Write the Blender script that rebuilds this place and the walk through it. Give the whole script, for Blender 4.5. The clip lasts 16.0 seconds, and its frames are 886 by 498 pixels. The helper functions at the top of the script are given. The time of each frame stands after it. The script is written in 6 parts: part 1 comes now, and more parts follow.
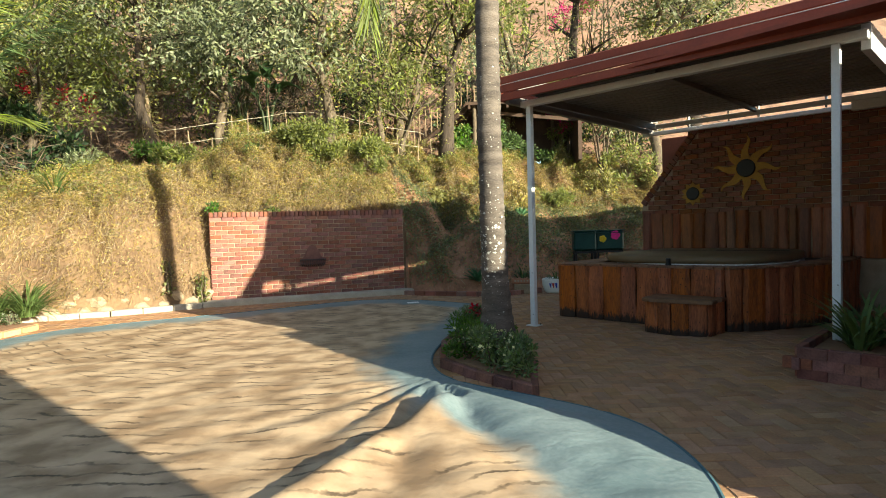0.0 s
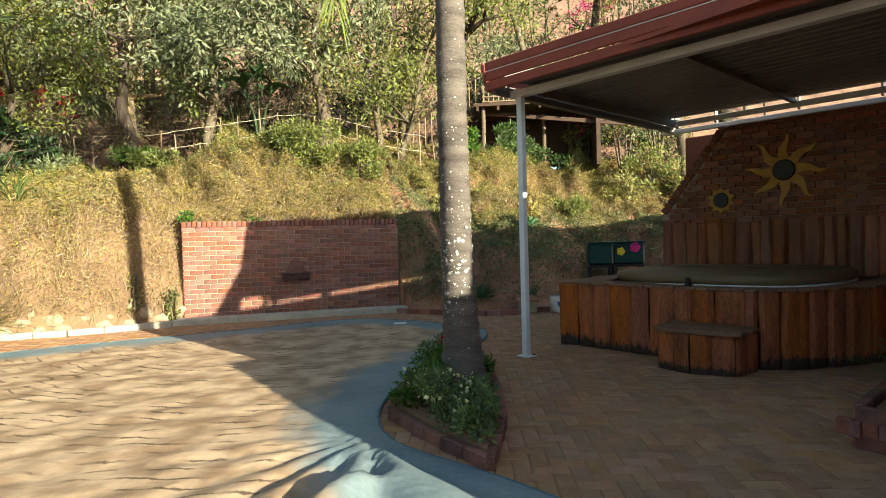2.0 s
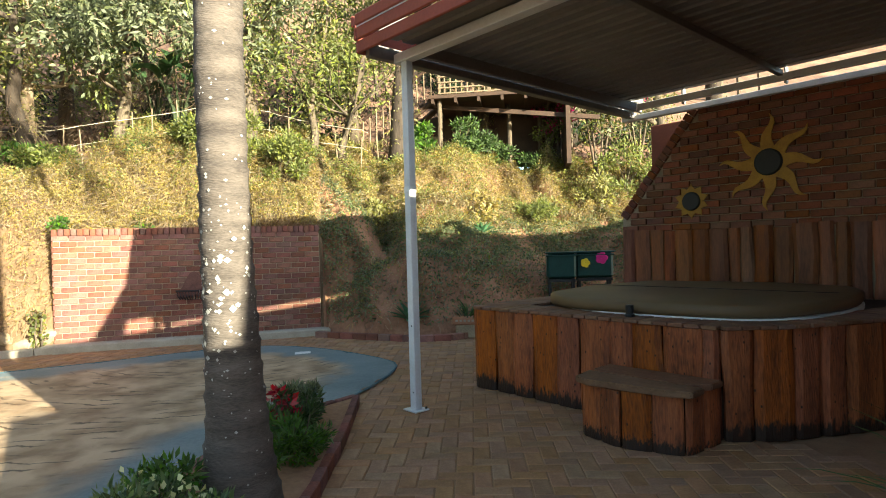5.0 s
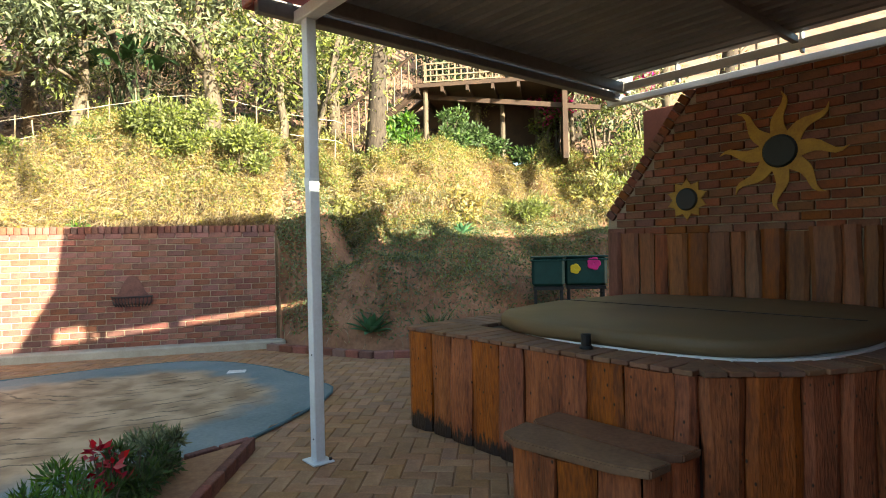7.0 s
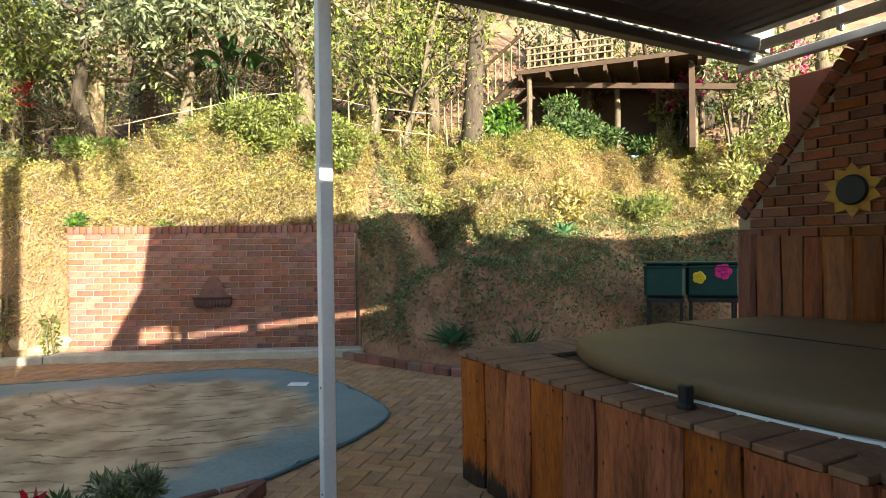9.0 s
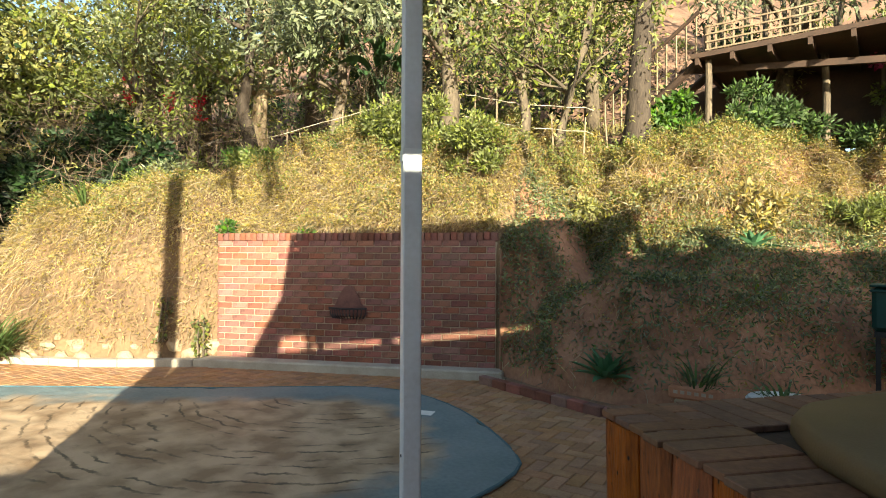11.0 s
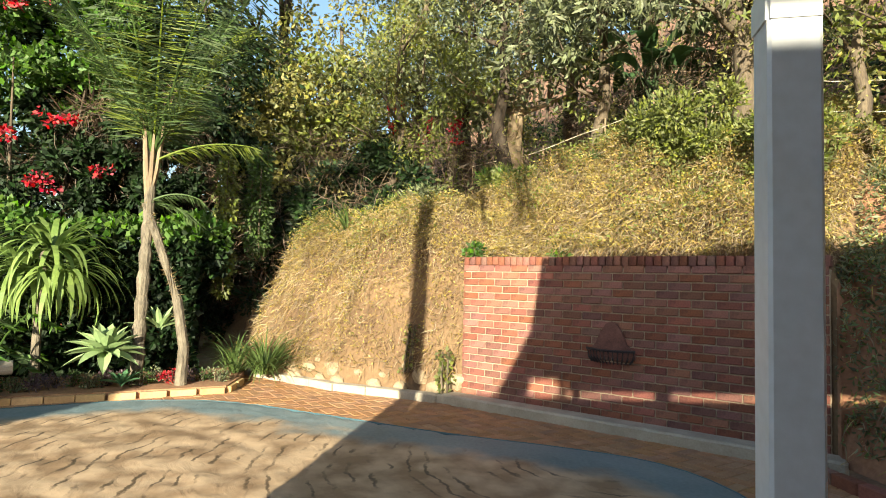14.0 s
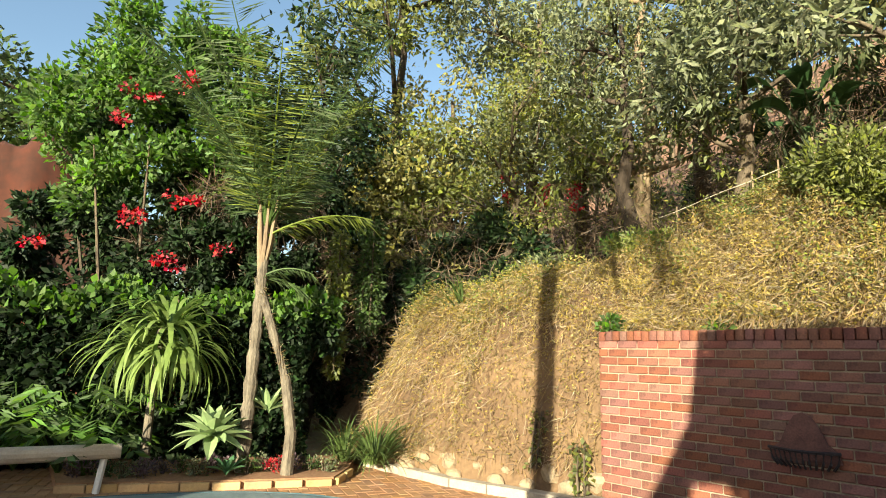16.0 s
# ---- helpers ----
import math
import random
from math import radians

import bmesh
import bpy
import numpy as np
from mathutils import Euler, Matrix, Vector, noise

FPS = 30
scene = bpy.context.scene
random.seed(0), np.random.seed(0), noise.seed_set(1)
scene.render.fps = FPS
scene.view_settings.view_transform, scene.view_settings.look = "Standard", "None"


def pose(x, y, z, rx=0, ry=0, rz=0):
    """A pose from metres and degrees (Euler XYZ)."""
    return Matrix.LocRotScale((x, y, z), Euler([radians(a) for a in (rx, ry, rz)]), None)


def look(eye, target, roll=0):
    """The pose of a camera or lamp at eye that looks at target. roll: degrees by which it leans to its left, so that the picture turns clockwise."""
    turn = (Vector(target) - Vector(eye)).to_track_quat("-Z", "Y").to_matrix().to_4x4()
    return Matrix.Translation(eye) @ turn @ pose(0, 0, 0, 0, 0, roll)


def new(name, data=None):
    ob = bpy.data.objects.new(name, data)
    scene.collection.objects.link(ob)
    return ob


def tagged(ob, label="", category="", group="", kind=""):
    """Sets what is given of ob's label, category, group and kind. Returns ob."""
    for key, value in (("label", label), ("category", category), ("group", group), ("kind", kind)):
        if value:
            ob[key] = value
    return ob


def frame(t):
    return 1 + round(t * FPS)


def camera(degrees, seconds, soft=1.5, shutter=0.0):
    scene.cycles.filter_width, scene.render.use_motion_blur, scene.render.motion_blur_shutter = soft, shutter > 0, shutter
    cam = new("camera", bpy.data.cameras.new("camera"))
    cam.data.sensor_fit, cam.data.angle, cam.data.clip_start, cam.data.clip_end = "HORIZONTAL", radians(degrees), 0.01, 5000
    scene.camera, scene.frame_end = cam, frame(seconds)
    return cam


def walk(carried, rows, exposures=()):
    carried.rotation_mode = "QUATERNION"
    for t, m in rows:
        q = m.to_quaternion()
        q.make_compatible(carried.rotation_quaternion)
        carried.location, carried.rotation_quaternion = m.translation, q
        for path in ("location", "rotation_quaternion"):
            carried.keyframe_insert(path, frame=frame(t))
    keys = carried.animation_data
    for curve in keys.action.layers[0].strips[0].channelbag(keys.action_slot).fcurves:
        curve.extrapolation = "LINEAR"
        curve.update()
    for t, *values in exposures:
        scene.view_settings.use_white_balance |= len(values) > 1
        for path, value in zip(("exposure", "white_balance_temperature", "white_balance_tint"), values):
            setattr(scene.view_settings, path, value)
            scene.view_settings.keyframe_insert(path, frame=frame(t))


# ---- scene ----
cam = camera(73.9, 16.0, 1.0)
PATH = [
    (0, (0.981, -0.579, 1.346), (0.822, 1.413, 1.278), -1.6),
    (0.5, (1.062, -0.298, 1.352), (0.884, 1.693, 1.283), -1.6),
    (1, (1.186, 0.007, 1.348), (0.974, 1.995, 1.291), -1.6),
    (1.5, (1.352, 0.344, 1.361), (1.112, 2.329, 1.319), -1.5),
    (2, (1.516, 0.671, 1.363), (1.255, 2.653, 1.33), -1.5),
    (2.5, (1.689, 0.992, 1.354), (1.412, 2.973, 1.332), -1.6),
    (3, (1.873, 1.316, 1.364), (1.59, 3.296, 1.343), -1.6),
    (3.5, (1.996, 1.619, 1.355), (1.714, 3.599, 1.335), -1.6),
    (4, (2.159, 1.925, 1.373), (1.88, 3.905, 1.35), -1.6),
    (4.5, (2.34, 2.232, 1.379), (2.063, 4.212, 1.36), -1.6),
    (5, (2.499, 2.541, 1.388), (2.225, 4.522, 1.377), -1.6),
    (5.2, (2.554, 2.657, 1.39), (2.28, 4.638, 1.383), -1.6),
    (7.3, (3.138, 3.883, 1.432), (2.772, 5.849, 1.419), -1.2),
    (7.5, (3.175, 3.991, 1.423), (2.786, 5.953, 1.413), -1.2),
    (8, (3.234, 4.263, 1.445), (2.761, 6.206, 1.43), -1.1),
    (8.5, (3.27, 4.522, 1.44), (2.676, 6.431, 1.431), -0.9),
    (9, (3.283, 4.781, 1.448), (2.544, 6.64, 1.443), -0.7),
    (9.2, (3.264, 4.896, 1.442), (2.479, 6.736, 1.439), -0.7),
    (11.5, (2.935, 5.895, 1.488), (1.612, 7.394, 1.534), 0.5),
    (12, (2.806, 6.085, 1.478), (1.38, 7.485, 1.553), 0.7),
    (12.5, (2.667, 6.259, 1.474), (1.142, 7.55, 1.568), 1.0),
    (13, (2.491, 6.395, 1.476), (0.883, 7.58, 1.575), 1.1),
    (13.5, (2.298, 6.487, 1.403), (0.618, 7.565, 1.526), 1.3),
    (14, (2.074, 6.612, 1.459), (0.305, 7.538, 1.573), 1.5),
    (14.5, (1.818, 6.622, 1.409), (-0.002, 7.439, 1.549), 1.7),
    (15, (1.607, 6.652, 1.425), (-0.255, 7.365, 1.584), 1.7),
    (15.5, (1.429, 6.733, 1.414), (-0.462, 7.342, 1.646), 1.7),
    (16, (1.305, 6.791, 1.441), (-0.577, 7.359, 1.811), 1.6),
]
EXPOSURES = [(0, 1.93, 6250, 2), (3, 2.06, 6250, 2), (5, 2.42, 6200, 2), (7.5, 2.8, 6200, 2), (9, 2.53, 6250, 2), (11.5, 2.06, 6350, 3), (14, 1.82, 6350, 4), (16, 1.68, 6500, 3)]
walk(cam, [(t, look(eye, target, roll)) for t, eye, target, roll in PATH], EXPOSURES)

# ---- light ----
SUN_AZ = (0.792, -0.610)
SUN_EL = radians(15.2)
world = bpy.data.worlds.new("sky")
scene.world = world
world.use_nodes = True
wn = world.node_tree.nodes
sky = wn.new("ShaderNodeTexSky")
sky.sky_type = "NISHITA"
sky.sun_disc = False
sky.sun_elevation = SUN_EL
sky.sun_rotation = math.atan2(SUN_AZ[0], SUN_AZ[1])
world.node_tree.links.new(sky.outputs[0], wn["Background"].inputs[0])
wn["Background"].inputs[1].default_value = 0.085
sun = new("sun", bpy.data.lights.new("sun", "SUN"))
sun.data.energy, sun.data.angle, sun.data.color = 5.0, radians(0.53), (1.0, 0.90, 0.70)
sun.matrix_world = look((0, 0, 30), (-SUN_AZ[0] * math.cos(SUN_EL), -SUN_AZ[1] * math.cos(SUN_EL), 30 - math.sin(SUN_EL)))

# ---- materials ----


def mat(name, c1, c2=None, rough=0.8, scale=6.0, fine=60.0, bump=0.3, metal=0.0, spec=0.3, per="", spread=0.25, trans=0.0, stretch=(1, 1, 1), fine_mix=0.4):
    """Two colours mixed by noise at two scales, with bump; per: 'object' or 'island' varies the value piece by piece."""
    m = bpy.data.materials.new(name)
    m.use_nodes = True
    n, l = m.node_tree.nodes, m.node_tree.links
    b = n["Principled BSDF"]
    b.inputs["Roughness"].default_value, b.inputs["Metallic"].default_value = rough, metal
    b.inputs["Specular IOR Level"].default_value = spec
    c2 = c2 or tuple(v * 0.7 for v in c1)
    tc = n.new("ShaderNodeTexCoord")
    mp = n.new("ShaderNodeMapping")
    mp.inputs["Scale"].default_value = stretch
    l.new(tc.outputs["Object"], mp.inputs[0])
    big, small = n.new("ShaderNodeTexNoise"), n.new("ShaderNodeTexNoise")
    for t, s in ((big, scale), (small, fine)):
        t.inputs["Scale"].default_value, t.inputs["Detail"].default_value = s, 4
        l.new(mp.outputs[0], t.inputs["Vector"])
    mixf = n.new("ShaderNodeMix")
    mixf.inputs[0].default_value = fine_mix
    l.new(big.outputs[0], mixf.inputs[2])
    l.new(small.outputs[0], mixf.inputs[3])
    ramp = n.new("ShaderNodeValToRGB")
    ramp.color_ramp.elements[0].position, ramp.color_ramp.elements[1].position = 0.36, 0.64
    ramp.color_ramp.elements[0].color, ramp.color_ramp.elements[1].color = (*c2, 1), (*c1, 1)
    l.new(mixf.outputs[0], ramp.inputs[0])
    out = ramp.outputs[0]
    if per:
        src = n.new("ShaderNodeObjectInfo").outputs["Random"] if per == "object" else n.new("ShaderNodeNewGeometry").outputs["Random Per Island"]
        hsv = n.new("ShaderNodeHueSaturation")
        for sock, lo, hi, k in (("Value", 1 - spread, 1 + spread, 1.0), ("Hue", 0.5 - spread * 0.035, 0.5 + spread * 0.035, 7.31), ("Saturation", 1 - spread * 0.6, 1 + spread * 0.4, 3.77)):
            mul, fr, mr = n.new("ShaderNodeMath"), n.new("ShaderNodeMath"), n.new("ShaderNodeMapRange")
            mul.operation, fr.operation = "MULTIPLY", "FRACT"
            mul.inputs[1].default_value = k
            l.new(src, mul.inputs[0])
            l.new(mul.outputs[0], fr.inputs[0])
            l.new(fr.outputs[0], mr.inputs[0])
            mr.inputs["To Min"].default_value, mr.inputs["To Max"].default_value = lo, hi
            l.new(mr.outputs[0], hsv.inputs[sock])
        l.new(out, hsv.inputs["Color"])
        out = hsv.outputs[0]
    l.new(out, b.inputs["Base Color"])
    if bump:
        bp = n.new("ShaderNodeBump")
        bp.inputs["Strength"].default_value, bp.inputs["Distance"].default_value = bump, 0.02
        l.new(mixf.outputs[0], bp.inputs["Height"])
        l.new(bp.outputs[0], b.inputs["Normal"])
    if trans:
        tr, add = n.new("ShaderNodeBsdfTranslucent"), n.new("ShaderNodeMixShader")
        l.new(out, tr.inputs[0])
        add.inputs[0].default_value = trans
        l.new(b.outputs[0], add.inputs[1])
        l.new(tr.outputs[0], add.inputs[2])
        l.new(add.outputs[0], n["Material Output"].inputs[0])
    return m


M_BRICK = mat("red_brick", (0.26, 0.105, 0.072), (0.135, 0.056, 0.043), 0.9, 9, 70, 0.7, per="object", spread=0.28, spec=0.15)
M_BRICK_J = mat("red_brick_joined", (0.27, 0.11, 0.074), (0.17, 0.07, 0.05), 0.85, 9, 70, 0.5, per="island", spread=0.32)
M_GABLE = mat("orange_brick", (0.23, 0.08, 0.036), (0.135, 0.05, 0.026), 0.85, 9, 70, 0.5, per="object", spread=0.32)
M_GABLE_J = mat("orange_brick_joined", (0.21, 0.085, 0.042), (0.13, 0.055, 0.03), 0.85, 9, 70, 0.5, per="island", spread=0.32)
M_MORTAR = mat("mortar", (0.41, 0.32, 0.22), (0.25, 0.185, 0.125), 0.95, 5, 90, 0.6)
M_PAVER = mat("clay_paver", (0.38, 0.205, 0.10), (0.26, 0.135, 0.065), 0.8, 7, 60, 0.35, per="object", spread=0.17)
M_PAVER_J = mat("clay_paver_joined", (0.38, 0.205, 0.10), (0.26, 0.135, 0.065), 0.8, 7, 60, 0.35, per="island", spread=0.17)
M_JOINT = mat("sand_joint", (0.31, 0.175, 0.09), (0.22, 0.12, 0.062), 0.95, 4, 80, 0.4)
M_SOIL = mat("red_soil", (0.34, 0.19, 0.10), (0.20, 0.10, 0.055), 0.95, 2.5, 30, 0.9)
M_DRY = mat("dry_bank_soil", (0.20, 0.125, 0.065), (0.10, 0.06, 0.034), 0.95, 1.6, 25, 1.0)
M_HILL = mat("leaf_litter", (0.30, 0.17, 0.105), (0.11, 0.062, 0.042), 0.95, 1.2, 14, 1.0)
M_CONC = mat("weathered_concrete", (0.42, 0.36, 0.28), (0.30, 0.25, 0.19), 0.9, 5, 60, 0.4)
M_ROCK = mat("pale_rock", (0.36, 0.27, 0.17), (0.22, 0.16, 0.10), 0.9, 5, 40, 0.7)
M_WOOD = mat("stained_plank", (0.27, 0.08, 0.022), (0.11, 0.033, 0.012), 0.5, 3, 22, 0.35, per="object", spread=0.28, stretch=(3, 3, 0.5))
M_DECKWOOD = mat("weathered_deck", (0.26, 0.13, 0.07), (0.15, 0.07, 0.04), 0.7, 4, 40, 0.4, per="object", spread=0.2)
M_TARRED = mat("damp_dark_wood", (0.05, 0.03, 0.02), (0.025, 0.016, 0.012), 0.6, 6, 40, 0.4)
M_VINYL = mat("brown_vinyl", (0.16, 0.105, 0.05), (0.125, 0.08, 0.038), 0.55, 2, 120, 0.12)
M_ACRYL = mat("white_acrylic", (0.75, 0.75, 0.72), (0.68, 0.68, 0.65), 0.3, 3, 30, 0.02)
M_WHITE = mat("white_painted_steel", (0.70, 0.70, 0.70), (0.60, 0.59, 0.57), 0.45, 4, 50, 0.06)
M_SHEET = mat("grey_roof_sheet", (0.21, 0.19, 0.17), (0.15, 0.135, 0.12), 0.5, 2, 30, 0.06)
M_FASCIA = mat("red_brown_fascia", (0.27, 0.06, 0.035), (0.20, 0.045, 0.028), 0.5, 3, 40, 0.08)
M_PLASTER = mat("red_brown_plaster", (0.22, 0.07, 0.04), (0.16, 0.05, 0.03), 0.8, 3, 40, 0.15)
M_BLACK = mat("black_plastic", (0.02, 0.02, 0.02), (0.015, 0.015, 0.015), 0.5, 5, 50, 0.05)
M_YELLOW = mat("yellow_painted_metal", (0.47, 0.26, 0.028), (0.33, 0.16, 0.02), 0.5, 8, 60, 0.1)
M_GREENBOX = mat("dark_green_plastic", (0.012, 0.05, 0.042), (0.009, 0.036, 0.03), 0.45, 5, 40, 0.05)
M_PINK = mat("magenta_paint", (0.65, 0.03, 0.22), (0.5, 0.02, 0.17), 0.5, 8, 60, 0.05)
M_LEMON = mat("lemon_paint", (0.75, 0.55, 0.03), (0.6, 0.42, 0.02), 0.5, 8, 60, 0.05)
M_BLUE = mat("blue_paint", (0.03, 0.06, 0.35), (0.02, 0.05, 0.25), 0.5, 8, 60, 0.05)
M_REDP = mat("red_paint", (0.5, 0.04, 0.03), (0.4, 0.03, 0.02), 0.5, 8, 60, 0.05)
M_TERRA = mat("terracotta", (0.42, 0.20, 0.11), (0.32, 0.14, 0.08), 0.85, 7, 50, 0.3)
M_IRON = mat("dark_cast_iron", (0.06, 0.05, 0.05), (0.04, 0.03, 0.03), 0.6, 20, 80, 0.4, metal=0.6)
M_BARK = mat("grey_brown_bark", (0.15, 0.115, 0.075), (0.05, 0.037, 0.027), 0.95, 4, 30, 0.9, stretch=(2, 2, 0.5))
M_DARKBARK = mat("dark_bark", (0.075, 0.056, 0.04), (0.032, 0.023, 0.017), 0.95, 4, 30, 0.9, stretch=(2, 2, 0.5))
M_RUST = mat("red_clay_bank", (0.37, 0.185, 0.105), (0.21, 0.10, 0.056), 0.95, 2.5, 22, 1.0)
M_POLE = mat("weathered_pole", (0.28, 0.21, 0.13), (0.16, 0.11, 0.07), 0.9, 4, 40, 0.4, stretch=(2, 2, 0.4))
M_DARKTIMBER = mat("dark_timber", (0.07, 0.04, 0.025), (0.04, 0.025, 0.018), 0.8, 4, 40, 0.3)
M_ROPE = mat("pale_rope", (0.50, 0.44, 0.33), (0.38, 0.32, 0.23), 0.9, 20, 80, 0.3)
M_PALM = mat("palm_trunk_bark", (0.135, 0.11, 0.09), (0.055, 0.044, 0.037), 0.9, 4, 40, 0.7, stretch=(1, 1, 4))
M_LICHEN = mat("white_lichen", (0.48, 0.46, 0.41), (0.30, 0.28, 0.24), 0.95, 20, 90, 0.3)
M_MOUND = mat("red_brown_earth", (0.075, 0.022, 0.012), (0.025, 0.013, 0.009), 0.95, 0.6, 3.5, 1.0)
M_THATCHTRUNK = mat("fibrous_trunk", (0.21, 0.175, 0.125), (0.06, 0.048, 0.036), 0.95, 8, 40, 1.0, stretch=(2, 2, 0.5))


def leafmat(name, c1, c2, trans=0.35, spread=0.45, rough=0.55):
    return mat(name, c1, c2, rough, 0.8, 9, 0, spec=0.25, per="island", spread=spread, trans=trans)


L_DRY = leafmat("dry_creeper_leaf", (0.40, 0.31, 0.09), (0.26, 0.195, 0.058), 0.35, 0.42)
L_STRAW = leafmat("straw_stem", (0.36, 0.265, 0.125), (0.20, 0.135, 0.064), 0.25, 0.6)
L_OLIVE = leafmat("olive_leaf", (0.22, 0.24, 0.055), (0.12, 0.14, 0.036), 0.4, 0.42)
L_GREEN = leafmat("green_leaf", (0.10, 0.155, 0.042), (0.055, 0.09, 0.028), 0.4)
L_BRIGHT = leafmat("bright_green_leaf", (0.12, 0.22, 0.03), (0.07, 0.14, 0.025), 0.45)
# Green leaf with the shade of dense growth put into its colour.
L_SHADED = leafmat("shaded_green_leaf", (0.03, 0.055, 0.018), (0.014, 0.027, 0.01), 0.25, 0.6)
L_SAGE = leafmat("sage_leaf", (0.23, 0.25, 0.13), (0.13, 0.15, 0.075), 0.35)
L_YELLOW = leafmat("yellowing_leaf", (0.32, 0.29, 0.08), (0.20, 0.19, 0.06), 0.4)
L_TWIG = leafmat("dry_twig", (0.16, 0.11, 0.07), (0.08, 0.052, 0.034), 0.1)
L_RED = leafmat("red_bract", (0.50, 0.015, 0.025), (0.32, 0.01, 0.025), 0.35, 0.3)
L_MAGENTA = leafmat("magenta_bract", (0.62, 0.02, 0.18), (0.45, 0.015, 0.14), 0.35, 0.3)
L_AGAVE = leafmat("blue_green_agave_leaf", (0.30, 0.39, 0.18), (0.21, 0.29, 0.12), 0.15, 0.06, 0.5)
L_AGAVEDARK = leafmat("green_agave_leaf", (0.10, 0.22, 0.10), (0.06, 0.14, 0.06), 0.15, 0.08, 0.5)
L_STRAP = leafmat("strap_leaf", (0.14, 0.20, 0.055), (0.07, 0.11, 0.03), 0.3, 0.12)
L_DRAC = leafmat("pale_edged_strap_leaf", (0.24, 0.32, 0.085), (0.14, 0.21, 0.05), 0.35, 0.1)
L_PALMF = leafmat("palm_leaflet", (0.10, 0.15, 0.05), (0.06, 0.09, 0.03), 0.35, 0.35)
L_PALMY = leafmat("sunlit_palm_leaflet", (0.22, 0.26, 0.04), (0.13, 0.17, 0.03), 0.45, 0.3)
L_PURPLE = leafmat("purple_grey_leaf", (0.17, 0.10, 0.12), (0.10, 0.07, 0.08), 0.2, 0.4)
L_HERB = leafmat("herb_leaf", (0.20, 0.27, 0.09), (0.10, 0.15, 0.05), 0.4, 0.5)
L_WHITEF = leafmat("white_petal", (0.65, 0.62, 0.35), (0.5, 0.5, 0.2), 0.3, 0.2)

# ---- builders ----
P0, UX, VX = Vector((1.54, 7.457, 0)), Vector((0.766, -0.643, 0)), Vector((0.643, 0.766, 0))


def W(u, v, z=0.0):
    """Patio frame to world."""
    return P0 + UX * u + VX * v + Vector((0, 0, z))


def link(name, bm, material, parent=None, smooth=False):
    me = bpy.data.meshes.new(name)
    bm.to_mesh(me)
    bm.free()
    me.materials.append(material)
    if smooth:
        me.shade_smooth()
    ob = new(name, me)
    ob.parent = parent
    return ob


def part(name, bm, material, parent, label="", smooth=False):
    ob = link(name, bm, material, parent, smooth)
    return tagged(ob, label) if label else ob


def empty(name, label, category, at=(0, 0, 0), group="", kind=""):
    ob = new(name)
    ob.location = at
    bpy.context.view_layer.update()
    return tagged(ob, label, category, group, kind)


def under(parent, ob):
    """Parent ob, which was built in world metres, keeping its place."""
    ob.parent = parent
    ob.matrix_parent_inverse = Matrix.Translation(parent.location).inverted()
    return ob


def box(bm, cx, cy, cz, sx, sy, sz, m=None, bev=0.0):
    g = bmesh.ops.create_cube(bm, size=1, matrix=Matrix.Translation((cx, cy, cz)) @ Matrix.Diagonal((sx, sy, sz, 1)))
    if bev:
        es = list({e for v in g["verts"] for e in v.link_edges})
        r = bmesh.ops.bevel(bm, geom=es, offset=bev, segments=1, affect="EDGES")
        vs = list({v for f in r["faces"] for v in f.verts} | {v for v in g["verts"] if v.is_valid})
    else:
        vs = g["verts"]
    if m is not None:
        bmesh.ops.transform(bm, matrix=m, verts=vs)
    return bm


def frame_m(u, v, z=0.0, rot=0.0):
    """A pose in the patio frame, local x along u."""
    return Matrix.Translation(W(u, v, z)) @ Matrix.Rotation(math.atan2(UX.y, UX.x) + rot, 4, "Z")


def tube(pts, radii, sides=8, bm=None, cap=True):
    bm = bm or bmesh.new()
    pts = [Vector(p) for p in pts]
    rings = []
    for i, p in enumerate(pts):
        d = (pts[min(i + 1, len(pts) - 1)] - pts[max(i - 1, 0)]).normalized()
        a = d.orthogonal().normalized() if abs(d.z) < 0.95 else Vector((1, 0, 0)).cross(d).normalized()
        b = d.cross(a).normalized()
        r = radii[i] if hasattr(radii, "__len__") else radii
        rings.append([bm.verts.new(p + (a * math.cos(k * math.tau / sides) + b * math.sin(k * math.tau / sides)) * r) for k in range(sides)])
    for r0, r1 in zip(rings, rings[1:]):
        for k in range(sides):
            bm.faces.new((r0[k], r0[(k + 1) % sides], r1[(k + 1) % sides], r1[k]))
    if cap:
        bm.faces.new(rings[0][::-1])
        bm.faces.new(rings[-1])
    return bm


def prism(bm, pts, z0, z1):
    lo = [bm.verts.new((p[0], p[1], z0)) for p in pts]
    hi = [bm.verts.new((p[0], p[1], z1)) for p in pts]
    n = len(pts)
    bm.faces.new(hi)
    bm.faces.new(lo[::-1])
    for i in range(n):
        bm.faces.new((lo[i], lo[(i + 1) % n], hi[(i + 1) % n], hi[i]))
    bmesh.ops.recalc_face_normals(bm, faces=bm.faces)
    return bm


def quads(name, verts, material, parent=None, smooth=False):
    """One mesh of separate quads, from an array (n, 4, 3)."""
    n = len(verts)
    me = bpy.data.meshes.new(name)
    me.vertices.add(n * 4)
    me.vertices.foreach_set("co", np.ascontiguousarray(verts, dtype=np.float32).ravel())
    me.loops.add(n * 4)
    me.loops.foreach_set("vertex_index", np.arange(n * 4, dtype=np.int32))
    me.polygons.add(n)
    me.polygons.foreach_set("loop_start", np.arange(0, n * 4, 4, dtype=np.int32))
    me.update(calc_edges=True)
    me.materials.append(material)
    ob = new(name, me)
    ob.parent = parent
    if parent is not None and n > 40:
        ob["kind"] = "stuff"
    return ob


